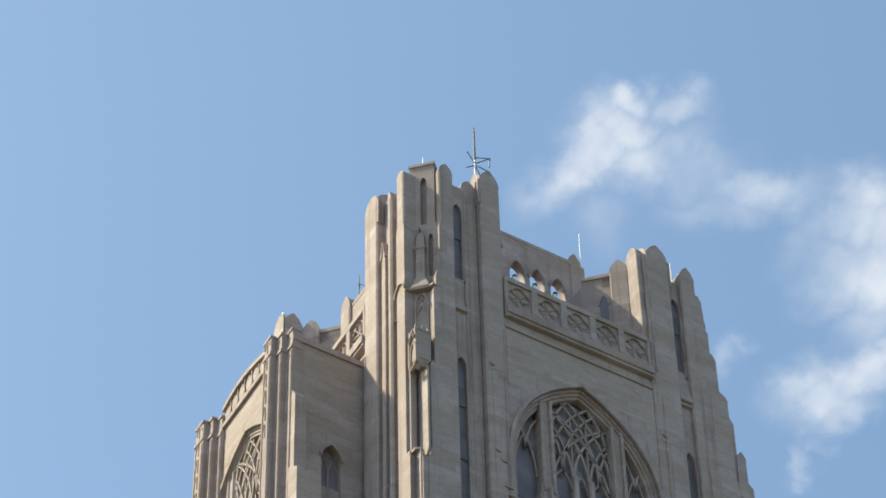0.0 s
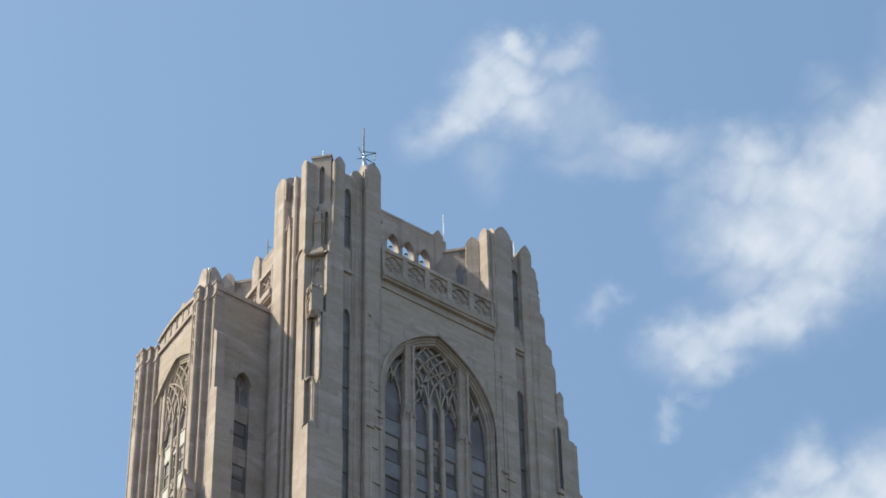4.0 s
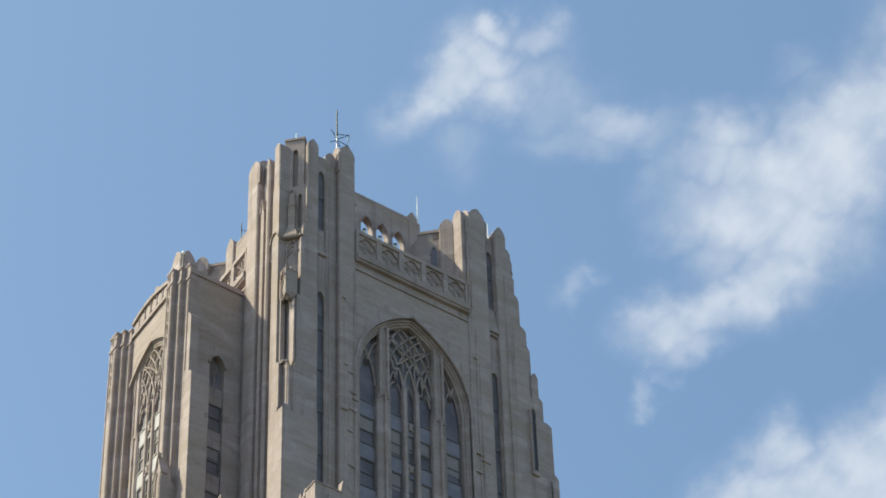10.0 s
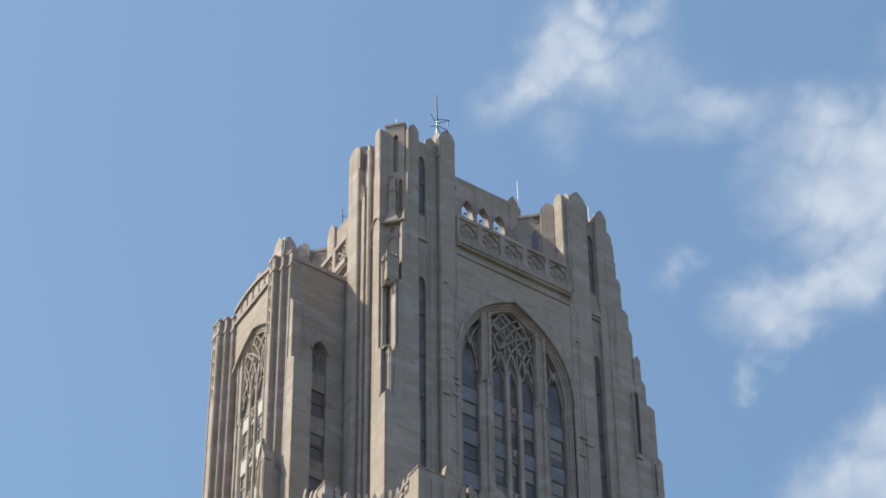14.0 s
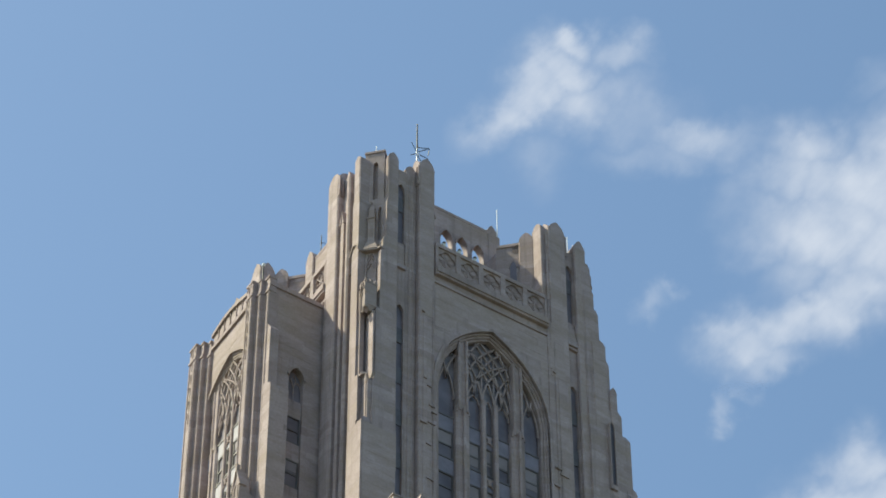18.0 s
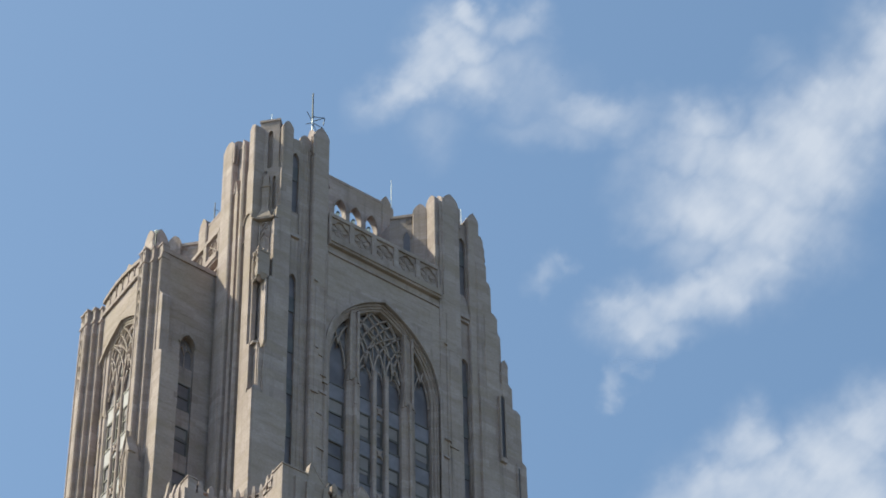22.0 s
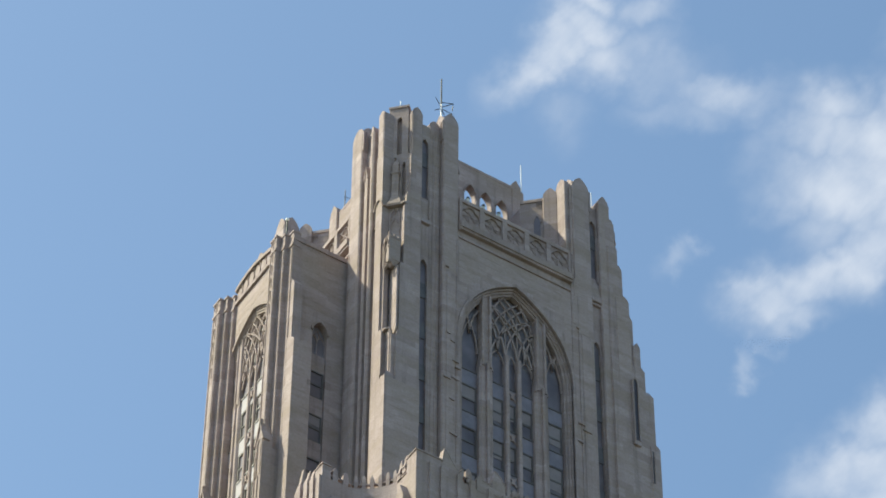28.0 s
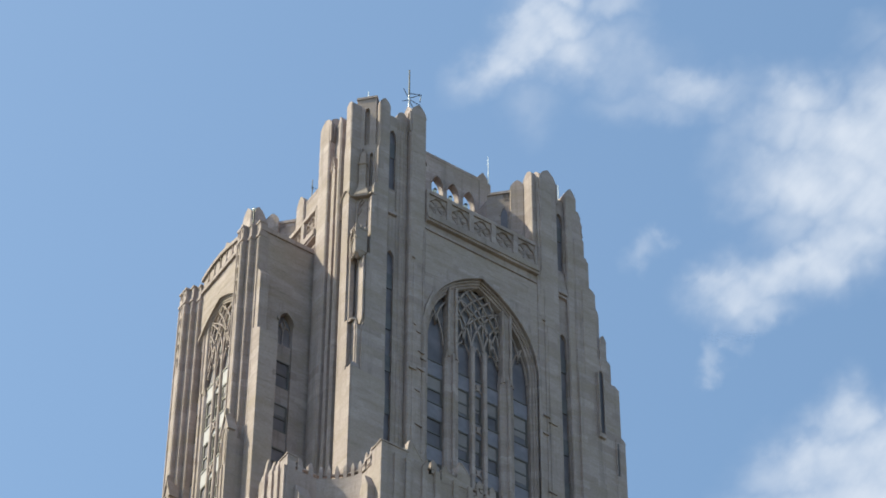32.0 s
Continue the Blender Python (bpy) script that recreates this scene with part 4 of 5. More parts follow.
    for h, stages in ((f, stages_f), (g_, stages_g)):
        for i, (top, us, e, *till) in enumerate(stages):
            b = Build(h)
            end = till[0] if till else 1.70 - 0.012 * i
            b.prism([(us, -e), (end, -e), (end, 0.9), (us, 0.9)], Z_LOW, top - 0.2)
            b.loft([[(us, -e, top - 0.2), (end, -e, top - 0.2), (end, 0.9, top - 0.2), (us, 0.9, top - 0.2)],
                    [(us + 0.12, 0.02, top + 0.2), (end, 0.02, top + 0.2), (end, 0.9, top + 0.2), (us + 0.12, 0.9, top + 0.2)]])
            part("buttress", b, STONE, tower)


corner(A_R, A_L, ((133.9, 1.06, 0.02), (130.7, 0.84, 0.04), (129.8, 0.72, 0.05), (125.2, 0.5, 0.09), (116.9, -0.16, 0.20)),
       ((134.0, 0.76, 0.02, 1.36), (117.0, -0.18, 0.18, 0.98)))
# the long weathering over the corner's lowest stage
part("buttress", Build(A_R).loft([[(u, d, z), (1.66, d, z), (1.66, 0.9, z), (u, 0.9, z)] for u, d, z in ((0.30, -0.195, 115.0), (0.30, -0.195, 116.8), (0.36, -0.09, 119.8), (0.5, -0.02, 120.6))]), STONE, tower)
corner(B_R, B_L, ((136.25, 1.12, 0.01), (132.85, 0.73, 0.02), (129.3, 0.22, 0.04), (125.8, -0.36, 0.10), (124.15, -0.80, 0.14)), ((130.6, 0.9, 0.05),), False, 135.9)
# round-headed pilasters in front of the far turret's steps
for u0, u1, top, e in ((0.98, 1.64, 134.5, 0.06), (0.41, 1.27, 130.7, 0.11), (-0.13, 0.30, 127.5, 0.15)):
    b = Build(B_R)
    b.box(u0, u1, -e, 0.8, Z_LOW, top - 0.5, c=0.04)
    pier = part("pilaster", b, STONE, tower)
    part("cap", cap(Build(B_R), u0 + 0.005, u1 - 0.005, -e + 0.01, 0.8, top - 0.5, top), STONE, pier)
b = Build(B_R)
b.box(-1.03, -0.40, -0.2, 0.9, Z_LOW, 120.2, c=0.05)
pier = part("pilaster", b, STONE, tower)
part("cap", cap(Build(B_R), -1.02, -0.41, -0.19, 0.85, 120.2, 120.55), STONE, pier)
b = Build(B_R)
b.box(-0.62, -0.57, -0.25, -0.15, 117.8, 120.0).box(-0.46, -0.41, -0.25, -0.15, 117.8, 120.0)
part("slit_surround", b, STONE_CARVED, tower)
# slab laid on the pilaster, its dark colour in place of shade
part("slit_shade", Build(B_R).box(-0.57, -0.46, -0.21, -0.15, 117.8, 120.0), SLIT_DARK, tower)
corner(C_R, C_L, ((130.6, 0.9, 0.05),), ((130.6, 0.9, 0.05),), False)
corner(D_R, D_L, ((130.6, 0.9, 0.05),), ((130.6, 0.9, 0.05),), False)
B_S = lambda u, d, z: B_R(u + 0.25, d - 0.03, z)
b = Build(B_S)
b.box(-0.03, 0.04, -0.3, -0.1, 120.2, 124.4).box(0.29, 0.36, -0.3, -0.1, 120.2, 124.4)
b.bar(gothic(0.165, 0.16, 124.3, 0.35, 5), 0.08, -0.27, -0.1)
b.box(-0.03, 0.36, -0.25, -0.1, 119.9, 120.2)
part("slit_surround", b, STONE_CARVED, tower)
# dark slab set on the wall for the shade in an open slit
part("slit_shade", Build(B_S).slab([(0.04, 120.2), *gothic(0.165, 0.125, 124.3, 0.3, 5), (0.29, 120.2)], -0.215, -0.15), SLIT_DARK, tower)
# stone ledges added on pilasters beside the bay: shaded undersides stand for dark marks
for x, z, w in ((-0.61, 121.78, 0.2), (-0.37, 121.32, 0.25), (-0.2, 119.99, 0.36), (-0.08, 119.57, 0.3), (-0.68, 118.63, 0.4), (-0.22, 118.78, 0.45), (-0.4, 117.27, 0.3), (-0.31, 114.96, 0.4),
                (7.18, 126.61, 0.16), (7.22, 119.75, 0.36), (7.55, 119.39, 0.5), (7.1, 118.49, 0.36), (7.45, 114.64, 0.5), (-0.71, 126.55, 0.16)):
    b = Build()
    b.loft([[(x - w / 2, -0.11, z), (x + w / 2, -0.11, z - 0.04), (x + w / 2, 0.1, z), (x - w / 2, 0.1, z)],
            [(x - w / 2, -0.09, z + 0.1), (x + w / 2, -0.08, z + 0.08), (x + w / 2, 0.1, z + 0.2), (x - w / 2, 0.1, z + 0.2)]])
    part("ledge", b, STONE_CARVED, tower)

# ---- the matching wing on the far side, seen past the turret ----
b = Build()
b.box(10.0, 14.0, 4.6, 10.6, 0.0, 128.6)
part("wing_core", b, STONE, tower)
for y0, y1, x, top in ((4.2, 4.6, 14.45, 129.6), (4.55, 4.9, 14.6, 129.8), (4.85, 5.5, 14.75, 129.9)):
    part("pilaster", Build().box(10.9, x, y0, y1, 90.0, top), STONE, tower)
for y0, x, top in ((3.85, 14.6, 126.2), (3.5, 14.56, 121.0)):
    part("buttress", Build().box(12.6 + y0 * 0.25, x, y0, 4.3, 90.0, top), STONE, tower)
part("bay_wall", Build().box(4.0 - 3.9, 6.8, Y1 - 0.7, Y1 - 0.2, 0.0, 129.8), STONE, tower)

# ---- the lower stage, with its battlements ----
# the wall between the two bastions: a shallow hollow curve
sweep = [(-5.4 + 1.5 * (0.4 * math.sin(math.pi * k / 24) + 0.6 * k / 12), -0.95 + 1.5 * (0.4 * math.cos(math.pi * k / 24) + 0.6 * (1 - k / 12))) for k in range(13)]
lower = [(-7.0, 12.5), (-7.0, 0.55), *sweep, (-3.9, -2.56), (10.8, -2.56),
         (10.8, -0.9), (11.2, 0.15), (12.3, 0.55), (13.9, 0.55), (13.9, 12.5)]
part("lower_stage", Build().prism(lower, 0.0, 109.1), STONE, tower)


def merlons(p, q, count, z=109.1, h=0.95, tall=False):
    """Battlements along a wall from p to q: merlons with weathered, pointed tops."""
    (ax, ay), (bx, by) = p, q
    k = math.hypot(bx - ax, by - ay)
    ux, uy = (bx - ax) / k, (by - ay) / k
    f = lambda u, d, z_: (ax + ux * u - uy * d, ay + uy * u + ux * d, z_)
    pitch = k / count
    part("coping", Build(f).box(0, k, 0.0, 0.4, z, z + 0.14), STONE, tower)
    part("rail", Build(f).box(0, k, 0.10, 0.25, z + h * 0.62, z + h * 0.62 + 0.09), STONE, tower)
    for i in range(count):
        u0, u1 = pitch * (i + 0.26), pitch * (i + 0.74)
        b = Build(f)
        hh = h * (1.0 + (0.5 if tall and i % 3 == 1 else 0))
        b.box(u0, u1, 0.08, 0.27, z + 0.14, z + 0.1 + hh)
        b.loft([[(u0, 0.08, z + 0.1 + hh), (u1, 0.08, z + 0.1 + hh), (u1, 0.27, z + 0.1 + hh), (u0, 0.27, z + 0.1 + hh)],
                [((u0 + u1) / 2 - 0.02, 0.12, z + 0.36 + hh), ((u0 + u1) / 2 + 0.02, 0.12, z + 0.36 + hh), ((u0 + u1) / 2 + 0.02, 0.24, z + 0.36 + hh), ((u0 + u1) / 2 - 0.02, 0.24, z + 0.36 + hh)]])
        part("merlon", b, STONE, tower)


for x0, x1, y0, y1, z in ((-3.9, -2.45, -2.56, -1.75, 110.0), (0.0, 1.0, -2.56, -1.9, 109.3), (-7.0, -6.55, 0.55, 1.2, 110.0)):
    b = Build().box(x0 + 0.004, x1, y0 + 0.004, y1, 109.1, z)
    b.box(x0 - 0.04, x1 + 0.04, y0 - 0.04, y1 + 0.04, z, z + 0.08)
    part("turret_top", b, STONE, tower)


def finial(x, y, z, h, w=0.09):
    """A small gabled fin whose weathered head leans along the wall."""
    b = Build()
    b.box(x - w, x + w * 0.4, y - 0.05, y + 0.22, z, z + h * 0.45)
    b.slab([(x - w, z + h * 0.45), (x + w * 0.4, z + h * 0.45), (x + w * 1.3, z + h), (x + w * 0.7, z + h * 1.02)], y - 0.05, y + 0.16)
    b.slab([(x - w * 1.4, z + h * 0.30), (x + w * 0.6, z + h * 0.36), (x + w * 0.6, z + h * 0.45), (x - w * 1.4, z + h * 0.42)], y - 0.09, y + 0.2)
    part("finial", b, STONE_CARVED, tower)


for x, y, z, h in ((-3.22, -2.5, 109.85, 0.48), (-1.46, -2.5, 109.35, 0.75), (-1.07, -2.5, 109.4, 0.7), 
                   (-3.85, -1.65, 109.3, 1.0), (-3.85, -1.2, 109.2, 1.0), (1.6, -2.5, 109.6, 0.6), (2.9, -2.5, 109.6, 0.8), (-6.95, 2.5, 109.2, 2.0), (-6.95, 1.9, 109.2, 1.4), (-6.95, 1.4, 109.2, 1.1)):
    finial(x, y, z, h)
# raking gables of the front parapet: a steep weathered face, then a slope down along the wall
for rake in (((-2.52, 109.1), (-2.52, 109.95), (-2.38, 110.82), (-2.30, 110.78), (-1.95, 110.25), (-1.68, 109.85), (-1.68, 109.1)),
             ((0.22, 109.1), (0.24, 110.0), (0.38, 110.86), (0.48, 110.82), (0.78, 110.45), (0.95, 110.1), (0.95, 109.1)),
             ((-0.62, 109.1), (-0.62, 109.75), (-0.50, 110.1), (-0.36, 110.2), (-0.30, 109.9), (0.22, 109.8), (0.22, 109.1))):
    gable = part("gable", Build().slab(rake, -2.57, -2.28), STONE, tower)
    part("coping", Build().bar(rake[1:-1], 0.05, -2.59, -2.24), STONE, gable)
# gabled buttresses against the lower stage, and its stepped pilasters
for x, y, z in ((-3.95, -1.75, 108.0), (-6.2, 0.5, 108.0)):
    b = Build()
    b.box(x - 0.35, x + 0.3, y - 0.35, y + 0.3, 90.0, z - 0.6)
    b.loft([[(x - 0.35, y - 0.35, z - 0.6), (x + 0.3, y - 0.35, z - 0.6), (x + 0.3, y + 0.3, z - 0.6), (x - 0.35, y + 0.3, z - 0.6)],
            [(x - 0.35, y - 0.05, z + 0.2), (x + 0.3, y - 0.05, z + 0.2), (x + 0.3, y, z + 0.2), (x - 0.35, y, z + 0.2)]])
    part("buttress", b, STONE, tower)
for i, y in enumerate((0.75, 1.3, 1.85, 2.5)):
    part("pilaster", Build().box(-7.12, -6.9, y - 0.16, y + 0.16, 90.0, 109.3 + 0.25 * i), STONE, tower)
for x in (-3.1, -2.5, -1.6, -0.9, 0.1, 0.9, 1.9, 2.6):
    part("pilaster", Build().box(x - 0.13, x + 0.13, -2.68, -2.5, 90.0, 109.5), STONE, tower)
merlons((-7.0, 3.4), (-7.0, 1.2), 3)
merlons((-6.55, 0.55), (-5.4, 0.55), 2, h=0.72)
for k in range(0, 12, 2):
    merlons(sweep[k], sweep[k + 2], 1, h=0.72)
merlons((-3.9, -0.9), (-3.9, -1.75), 2, 109.2)
merlons((-2.0, -2.56), (0.0, -2.56), 3)
merlons((1.2, -2.56), (9.0, -2.56), 11)

# ---- ashlar blocks laid proud of the plain walls ----
def ashlar(f, u0, u1, z0, z1, d, parent, clear=lambda u, z: False, row=0.52, seed=1):
    """Courses of limestone blocks with recessed joints; clear(u, z) keeps openings free."""
    rnd = random.Random(seed)
    made = {}
    k, z = 0, z0
    while z < z1 - 0.2:
        u = u0 - (0.0 if k % 2 else 0.5)
        while u < u1 - 0.05:
            w = rnd.choice((0.82, 1.0, 1.18, 1.36))
            a, e = max(u, u0), min(u + w, u1)
            top = min(z + row, z1)
            u += w
            if e - a < 0.2 or any(clear(p, q) for p in (a, (a + e) / 2, e) for q in (z, (z + top) / 2, top)):
                continue
            out = rnd.choice((0.004, 0.006, 0.009))
            key = (round(e - a, 3), round(top - z, 3), out)
            if key not in made:
                hw, hh, j = (e - a) / 2 - 0.0025, (top - z) / 2 - 0.0025, 0.010
                b = Build(lambda p, q, r: tuple(x - y for x, y in zip(f(p, q, r), f(0, 0, 0))))
                b.loft([[(-hw, 0.03, -hh), (hw, 0.03, -hh), (hw, 0.03, hh), (-hw, 0.03, hh)], [(-hw, -out + 0.003, -hh), (hw, -out + 0.003, -hh), (hw, -out + 0.003, hh), (-hw, -out + 0.003, hh)],
                        [(-hw + j, -out, -hh + j), (hw - j, -out, -hh + j), (hw - j, -out, hh - j), (-hw + j, -out, hh - j)]])
                ob = part("stone_block", b, BLOCK, parent)
                made[key] = ob.data
            else:
                ob = new("stone_block", made[key])
                ob.parent = parent
            ob.location = f((a + e) / 2, d, (z + top) / 2)
        z += row
        k += 1


hood = gothic(3.435, 3.55, 121.7, 6.0, 12, 0.12)
ashlar(FRONT, 0.03, 6.84, 121.9, 129.2, 0.05, front_wall, lambda u, z: z < gothic_height(hood, u) + 0.02, seed=3)
ashlar(side_f, -6.66, -4.15, 112.3, 128.5, 0.0, side_wall, lambda u, z: (-6.15 < u < -4.7 and z < 123.9) or (u < -6.15 and z < 121.4), seed=5)
ashlar(wing_f, 5.6, 9.55, 124.0, 128.4, 0.05, west_wall, lambda u, z: z < gothic_height(gothic(7.6, 3.1, 121.3, 5.35, 12, 0.12), u) + 0.02, seed=7)

for f in (A_R, B_R):
    bay = part("pilaster_face", Build(f).box(3.2, 3.9, 0.02, 0.06, 126.4, 137.6), STONE, tower)
    ashlar(f, 3.14 if f is A_R else 2.98, 3.94, 126.4, 137.7, 0.0, bay, seed=11)
for f, u0, u1, z0, z1, d, seed in ((A_R, -0.18, 1.68, 106.0, 116.7, -0.20, 17), (B_R, 0.45, 1.23, 112.0, 130.1, -0.11, 19), (B_R, 1.40, 2.04, 122.0, 137.1, 0.0, 23), (B_R, 2.72, 3.62, 122.0, 126.3, 0.0, 29)):
    bay = part("wall_face", Build(f).box(u0 + 0.06, u1 - 0.06, d + 0.01, d + 0.05, z0, z1), STONE, tower)
    ashlar(f, u0, u1, z0, z1, d, bay, seed=seed)
buttress_f = lambda u, d, z: (u, 3.5 + d, z)
bay = part("wall_face", Build(buttress_f).box(-7.18, -6.26, 0.01, 0.05, 108.0, 120.8), STONE, tower)
ashlar(buttress_f, -7.22, -6.22, 108.0, 120.8, 0.0, bay, seed=31)
flank = part("wall_face", Build().box(-3.89, -3.85, -2.5, -1.0, 100.0, 109.0), STONE, tower)
ashlar(lambda u, d, z: (-3.9 + d, u, z), -2.5, -1.0, 100.0, 109.0, 0.0, flank, seed=13)

# ---- masts and rods on the roof ----
def mast(x, y, z0, z1, reach=1.0, slim=1.0):
    ob = thing("antenna_mast", "dark iron antenna mast with short crossed arms", "antenna", (x, y, z0))
    part("pole", Build().rod((0, 0, 0), (0, 0, (z1 - z0) * 0.62), 0.055 * slim, 0.045 * slim), STEEL if reach == 1.0 else IRON, ob)
    part("whip", Build().rod((0, 0, (z1 - z0) * 0.6), (0, 0, z1 - z0), 0.050 * slim, 0.036 * slim), IRON, ob)
    h = (z1 - z0) * (0.54 if reach == 1.0 else 0.7)
    if reach:
        for p, q in (((-0.42, -0.1, h + 0.55), (0, 0, h + 0.1)), ((0.75, 0.05, h + 0.05), (0, 0, h)), ((0.7, -0.1, h + 0.75), (0, 0, h + 0.1)), ((0.45, 0.1, h - 0.7), (0, 0, h)), ((-0.35, 0.1, h - 0.25), (0, 0, h)),
                     ((0.7, -0.1, h + 0.75), (0, 0, h + 0.5)), ((0.7, -0.1, h + 0.75), (0.62, -0.1, h + 0.1))):
            p = tuple(a * reach for a in p[:2]) + (h + (p[2] - h) * reach,)
            q = (*q[:2], h + (q[2] - h) * reach)
            part("arm", Build().rod(q, p, 0.026 * slim, 0.020 * slim, 6), IRON, ob)
    return ob


mast(-0.62, 0.8, 136.9, 142.25)
mast(-2.06, 8.1, 137.2, 139.35, 0.12, 0.6)
for x, y, z0, z1 in ((6.205, 3.42, 139.86, 142.06), (-3.2, 0.7, 138.0, 138.6), (8.95, 0.8, 136.9, 139.0), (9.3, 0.8, 136.9, 138.5)):
    ob = thing("lightning_rod", "slim white rod standing on the stone roofline", "rod", (x, y, z0), "rods on the roofline")
    part("rod", Build().rod((0, 0, 0), (0, 0, z1 - z0), 0.028, 0.018), WHITE, ob)
for x in (0.56, 1.51, 2.46):
    ob = thing("floodlight", "small white and black floodlight on the parapet coping", "lamp", (x, 0.1, 132.2), "floodlights on the parapet")
    part("stem", Build().rod((0, 0, 0), (0, 0, 0.2), 0.03, 0.03), BLACK, ob)
    part("housing", Build().rod((0, -0.1, 0.22), (0, 0.12, 0.3), 0.1, 0.13), WHITE, ob)
    part("lens_hood", Build().rod((0.02, -0.04, 0.42), (0.08, 0.05, 0.52), 0.09, 0.11), BLACK, ob)

# a dome camera, unlit: white globe on a dark stem
ob = thing("dome_camera", "small white dome camera on a dark stem on the pilaster top", "lamp", (-7.36, 4.66, 129.22))
part("stem", Build().rod((0, 0, 0), (0, 0, 1.1), 0.045, 0.04), BLACK, ob)
b = Build()
b.loft([[(r * math.cos(math.tau * i / 10), r * math.sin(math.tau * i / 10), 1.2 + h) for i in range(10)] for r, h in ((0.03, -0.11), (0.08, -0.07), (0.10, 0.0), (0.08, 0.07), (0.03, 0.11))])
part("globe", b, WHITE, ob)

# ---- clouds ----
EYE = Vector((-61.95, -96.17, 1.60))
def cloud_material():
    m, n, l, b = material("cloud")
    out = n["Material Output"]
    at = n.new("ShaderNodeAttribute")
    at.attribute_name = "thickness"
    co = n.new("ShaderNodeTexCoord").outputs["Object"]
    fine = noise_node(n, l, co, 0.014, 7.0, 0.55)
    a = math_node(n, l, 'MULTIPLY', at.outputs["Fac"], math_node(n, l, 'ADD', math_node(n, l, 'MULTIPLY', fine, 0.5), 0.78))
    k = n.new("ShaderNodeClamp")
    l.new(a, k.inputs[0])
    em = n.new("ShaderNodeEmission")
    em.inputs["Color"].default_value = (0.80, 0.885, 1.0, 1)
    em.inputs["Strength"].default_value = 0.51
    tr = n.new("ShaderNodeBsdfTransparent")
    mx = n.new("ShaderNodeMixShader")
    l.new(k.outputs[0], mx.inputs[0])
    l.new(tr.outputs[0], mx.inputs[1])
    l.new(em.outputs[0], mx.inputs[2])
    l.new(mx.outputs[0], out.inputs["Surface"])
    return m


CLOUD = cloud_material()
# the sheet of cloud far behind the tower: a plane square to the way there
SKY_WAY = Vector((0.4211, 0.5083, 0.7512)).normalized()
SKY_X = SKY_WAY.cross(Vector((0, 0, 1))).normalized()
SKY_Y = SKY_X.cross(SKY_WAY)
FAR = 3600.0


def puff(lobes, u, v):
    """Density at (u, v) of a cloud made of soft lobes: centre, half axes, lean, weight."""
    w = 0.0
    for cu, cv, ru, rv, lean, k in lobes:
        a, c = math.cos(lean), math.sin(lean)
        x, y = (u - cu) * a + (v - cv) * c, -(u - cu) * c + (v - cv) * a
        r = (x / ru) ** 2 + (y / rv) ** 2
        w = max(w, k * math.exp(-r * 0.52))
    return w


def cloud(lobes, seed, n=190):
    u0 = min(p[0] - 2.2 * max(p[2], p[3]) for p in lobes)
    u1 = max(p[0] + 2.2 * max(p[2], p[3]) for p in lobes)
    v0 = min(p[1] - 2.2 * max(p[2], p[3]) for p in lobes)
    v1 = max(p[1] + 2.2 * max(p[2], p[3]) for p in lobes)
    vs, dens = [], []
    for j in range(n + 1):
        for i in range(n + 1):
            u, v = u0 + (u1 - u0) * i / n, v0 + (v1 - v0) * j / n
            q = Vector((u * 0.016 + seed, v * 0.016, seed * 1.7))
            wu, wv = noise.fractal(q, 0.75, 2.2, 6) * 18, noise.fractal(q + Vector((7, 3, 1)), 0.75, 2.2, 6) * 18
            d = puff(lobes, u + wu, v + wv)
            wisp = noise.fractal(Vector(((u + v) * 0.012 + wu * 0.03, (v - u) * 0.045, seed)), 0.7, 2.1, 6)
            lump = noise.fractal(Vector((u * 0.024, v * 0.024, seed + 4)), 1.1, 2.1, 6)
            d = max(0.0, d * (0.98 + 0.09 * wisp + 0.24 * lump) - 0.05)
            d = d * d * (3 - 2 * d) * 0.5 + d * 0.45 if d < 1 else 1.0
            edge = min(i, j, n - i, n - j) / 8
            dens.append(min(1.0, d) * min(1.0, edge))
            vs.append(tuple(EYE + SKY_WAY * (FAR + seed * 12) + SKY_X * u + SKY_Y * v))
    b = Build()
    b.v = vs
    b.q = [[j * (n + 1) + i, j * (n + 1) + i + 1, (j + 1) * (n + 1) + i + 1, (j + 1) * (n + 1) + i] for j in range(n) for i in range(n)]
    ob = part("cloud", b, CLOUD)
    at = ob.data.attributes.new("thickness", 'FLOAT', 'POINT')
    at.data.foreach_set("value", dens)
    ob.visible_shadow = False
    return tagged(ob, "soft white fair-weather cloud drifting in a blue sky", "cloud", "clouds", "stuff")


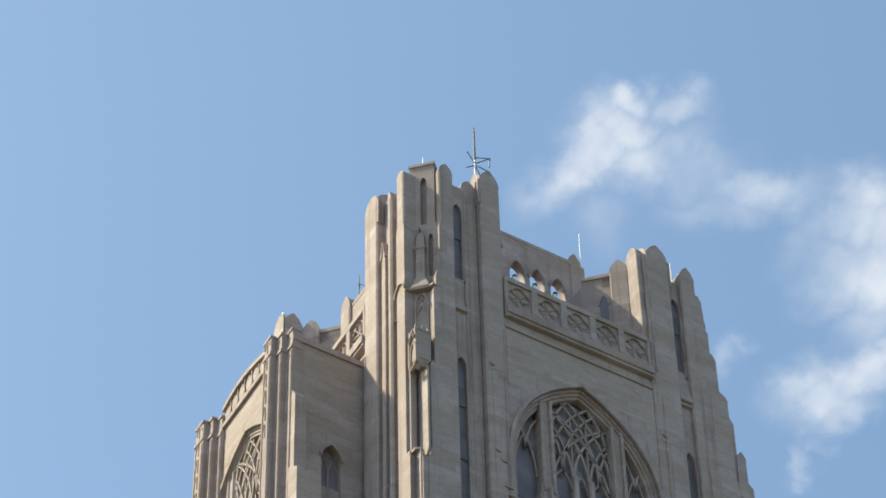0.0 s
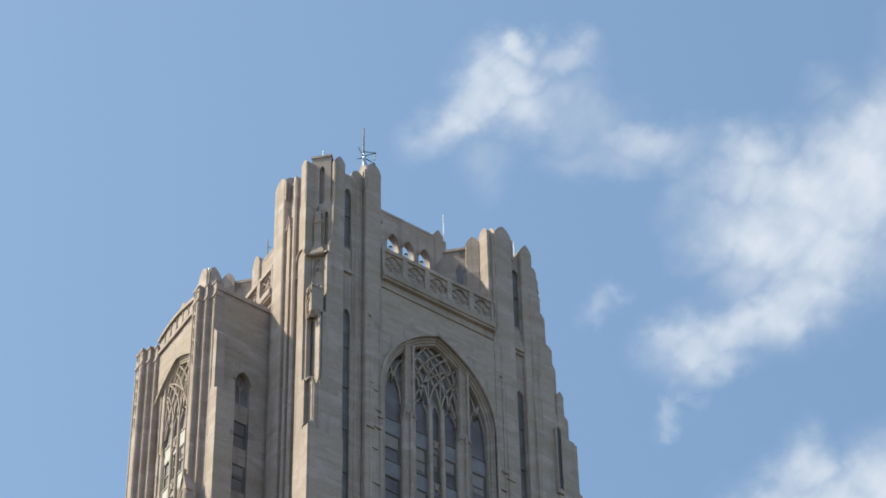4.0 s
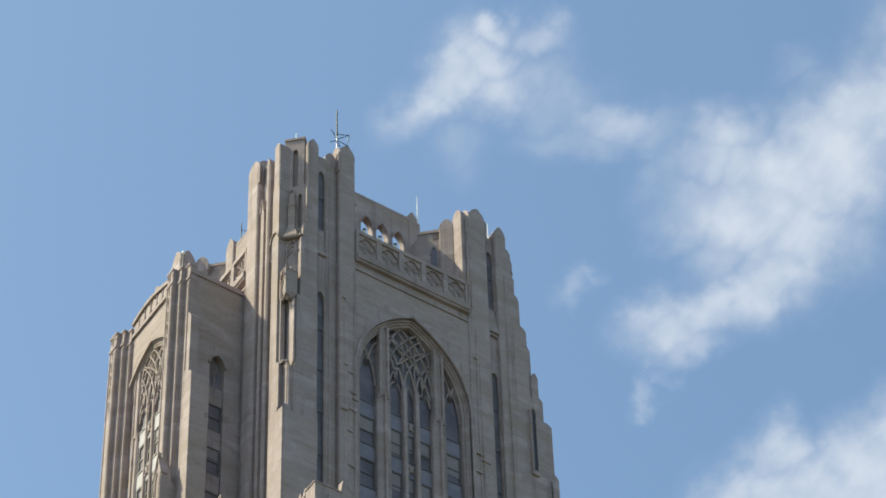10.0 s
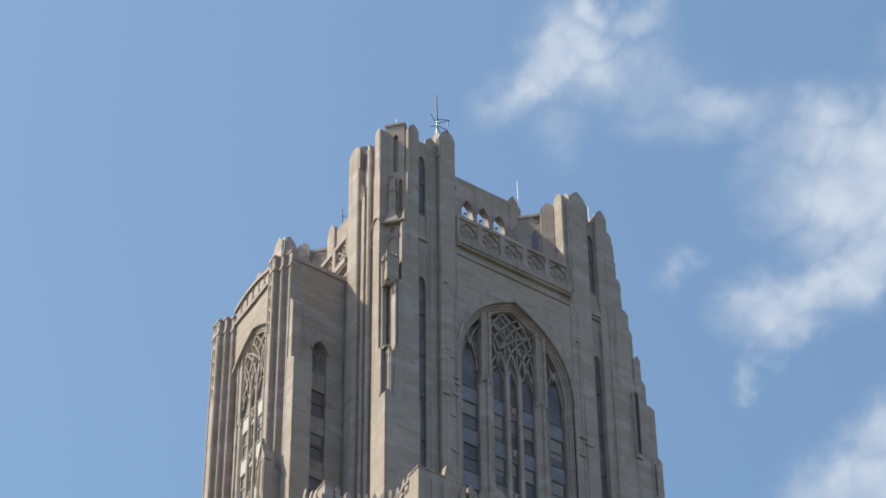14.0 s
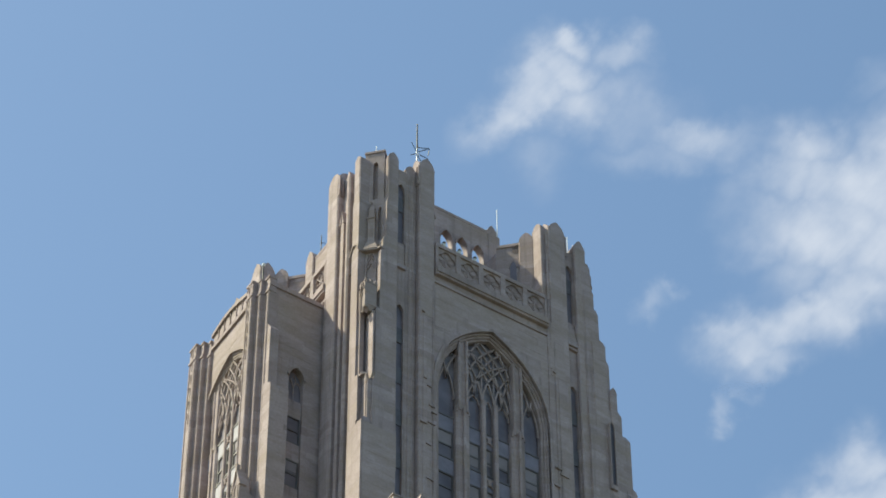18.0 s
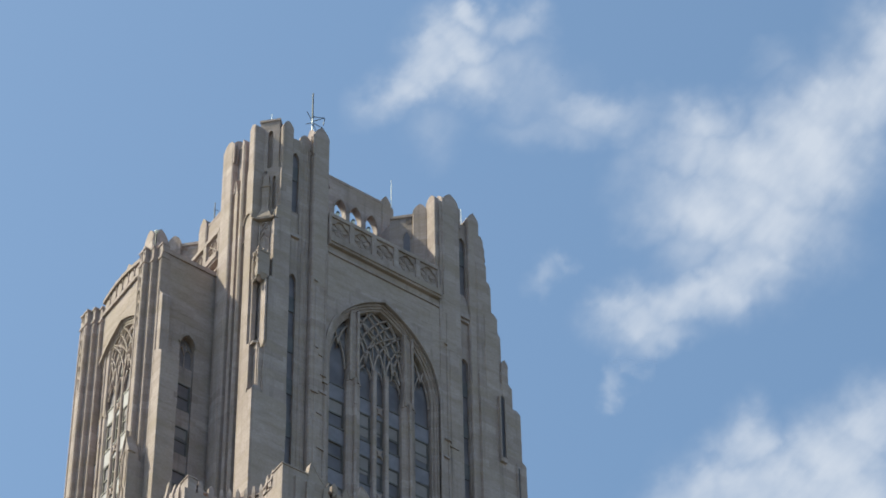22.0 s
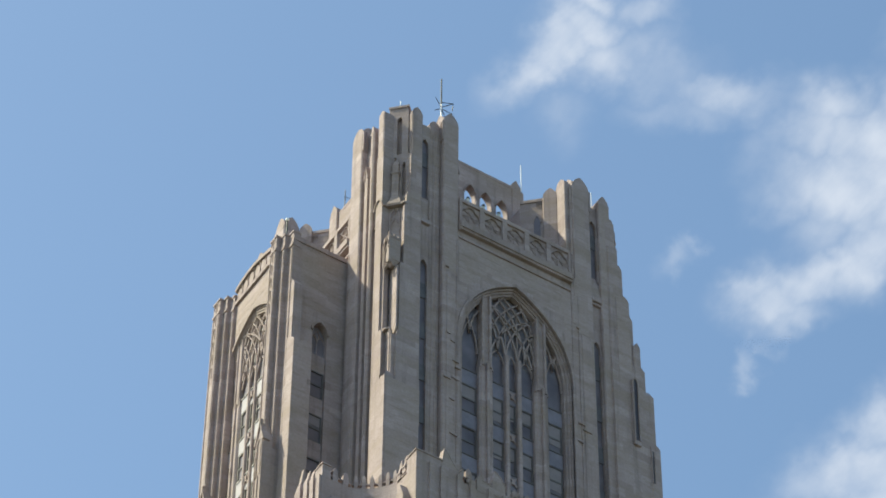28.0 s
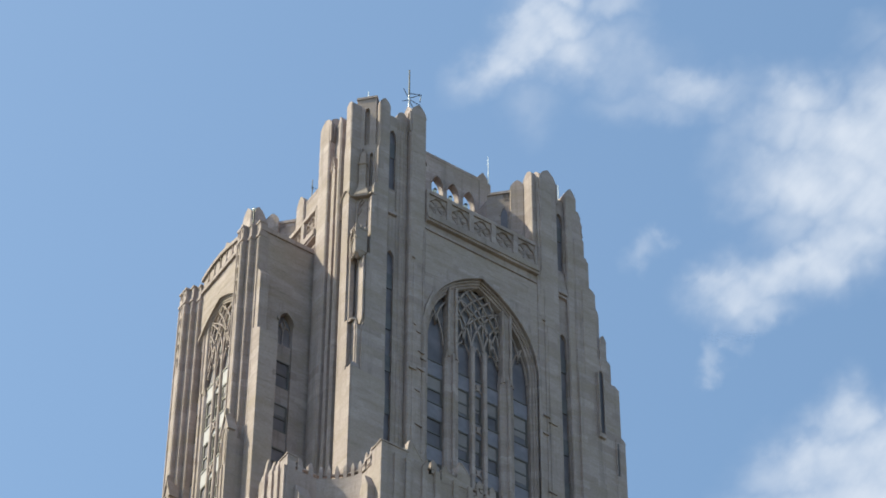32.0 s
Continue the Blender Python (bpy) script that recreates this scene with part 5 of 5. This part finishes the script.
cloud(((-112, 222, 20, 14, 0.00, 0.95), (-74, 202, 24, 16, -0.44, 0.60), (-132, 193, 31, 27, 0.00, 0.95), (-161, 175, 37, 22, 0.61, 0.85), (-121, 153, 36, 25, 0.00, 0.75), (-200, 145, 37, 17, 0.52, 0.72), (-220, 132, 22, 11, 0.35, 0.50), (-165, 103, 27, 25, 0.00, 0.36), (-87, 159, 42, 24, -0.35, 0.45), (-60, 129, 54, 25, -0.17, 0.42), (1, 105, 55, 17, -0.14, 0.60), (-33, 92, 48, 17, 0.00, 0.45), (41, 89, 30, 18, -0.26, 0.42), (49, 46, 24, 29, 0.00, 0.30),), 1.3)
cloud(((133, 86, 33, 24, 0.00, 0.80), (113, 55, 36, 30, 0.00, 0.75), (156, 39, 42, 36, 0.00, 0.92), (193, 24, 48, 42, 0.00, 0.95), (90, 4, 42, 30, 0.00, 0.70), (137, -7, 54, 36, 0.00, 0.95), (58, -23, 24, 18, 0.00, 0.42), (188, -35, 54, 36, 0.00, 0.95), (97, -51, 36, 36, 0.00, 0.55), (169, -76, 36, 30, 0.00, 0.80), (129, -96, 51, 24, 0.26, 0.85), (80, -105, 51, 24, 0.17, 0.90), (37, -123, 36, 20, 0.00, 0.75), (10, -114, 27, 17, 0.00, 0.70), (59, -139, 36, 14, 0.17, 0.60), (236, 44, 60, 48, 0.44, 0.95), (283, 99, 54, 42, 0.61, 0.95), (223, 87, 30, 24, 0.00, 0.60), (334, 142, 54, 42, 0.52, 0.90), (198, 143, 24, 16, 0.35, 0.30), (232, 128, 24, 14, -0.35, 0.30),), 2.7)
cloud(((149, -262, 27, 27, 0.00, 0.85), (95, -303, 48, 24, 0.44, 0.75), (138, -312, 54, 36, 0.00, 0.90), (191, -317, 54, 36, 0.00, 0.90), (230, -290, 48, 36, 0.52, 0.90), (269, -252, 42, 30, 0.52, 0.85), (176, -351, 78, 42, 0.00, 0.90), (249, -340, 72, 48, 0.00, 0.90), (87, -356, 72, 30, 0.26, 0.70),), 4.1)
cloud(((-60, -67, 19, 12, 0.35, 0.42), (-38, -57, 11, 8, 0.00, 0.32), (-146, -23, 12, 10, 0.00, 0.16),), 5.9)
cloud(((6, -198, 20, 11, 0.70, 0.45), (-9, -212, 9, 8, 0.00, 0.42), (29, -177, 12, 7, 0.52, 0.30),), 7.2)
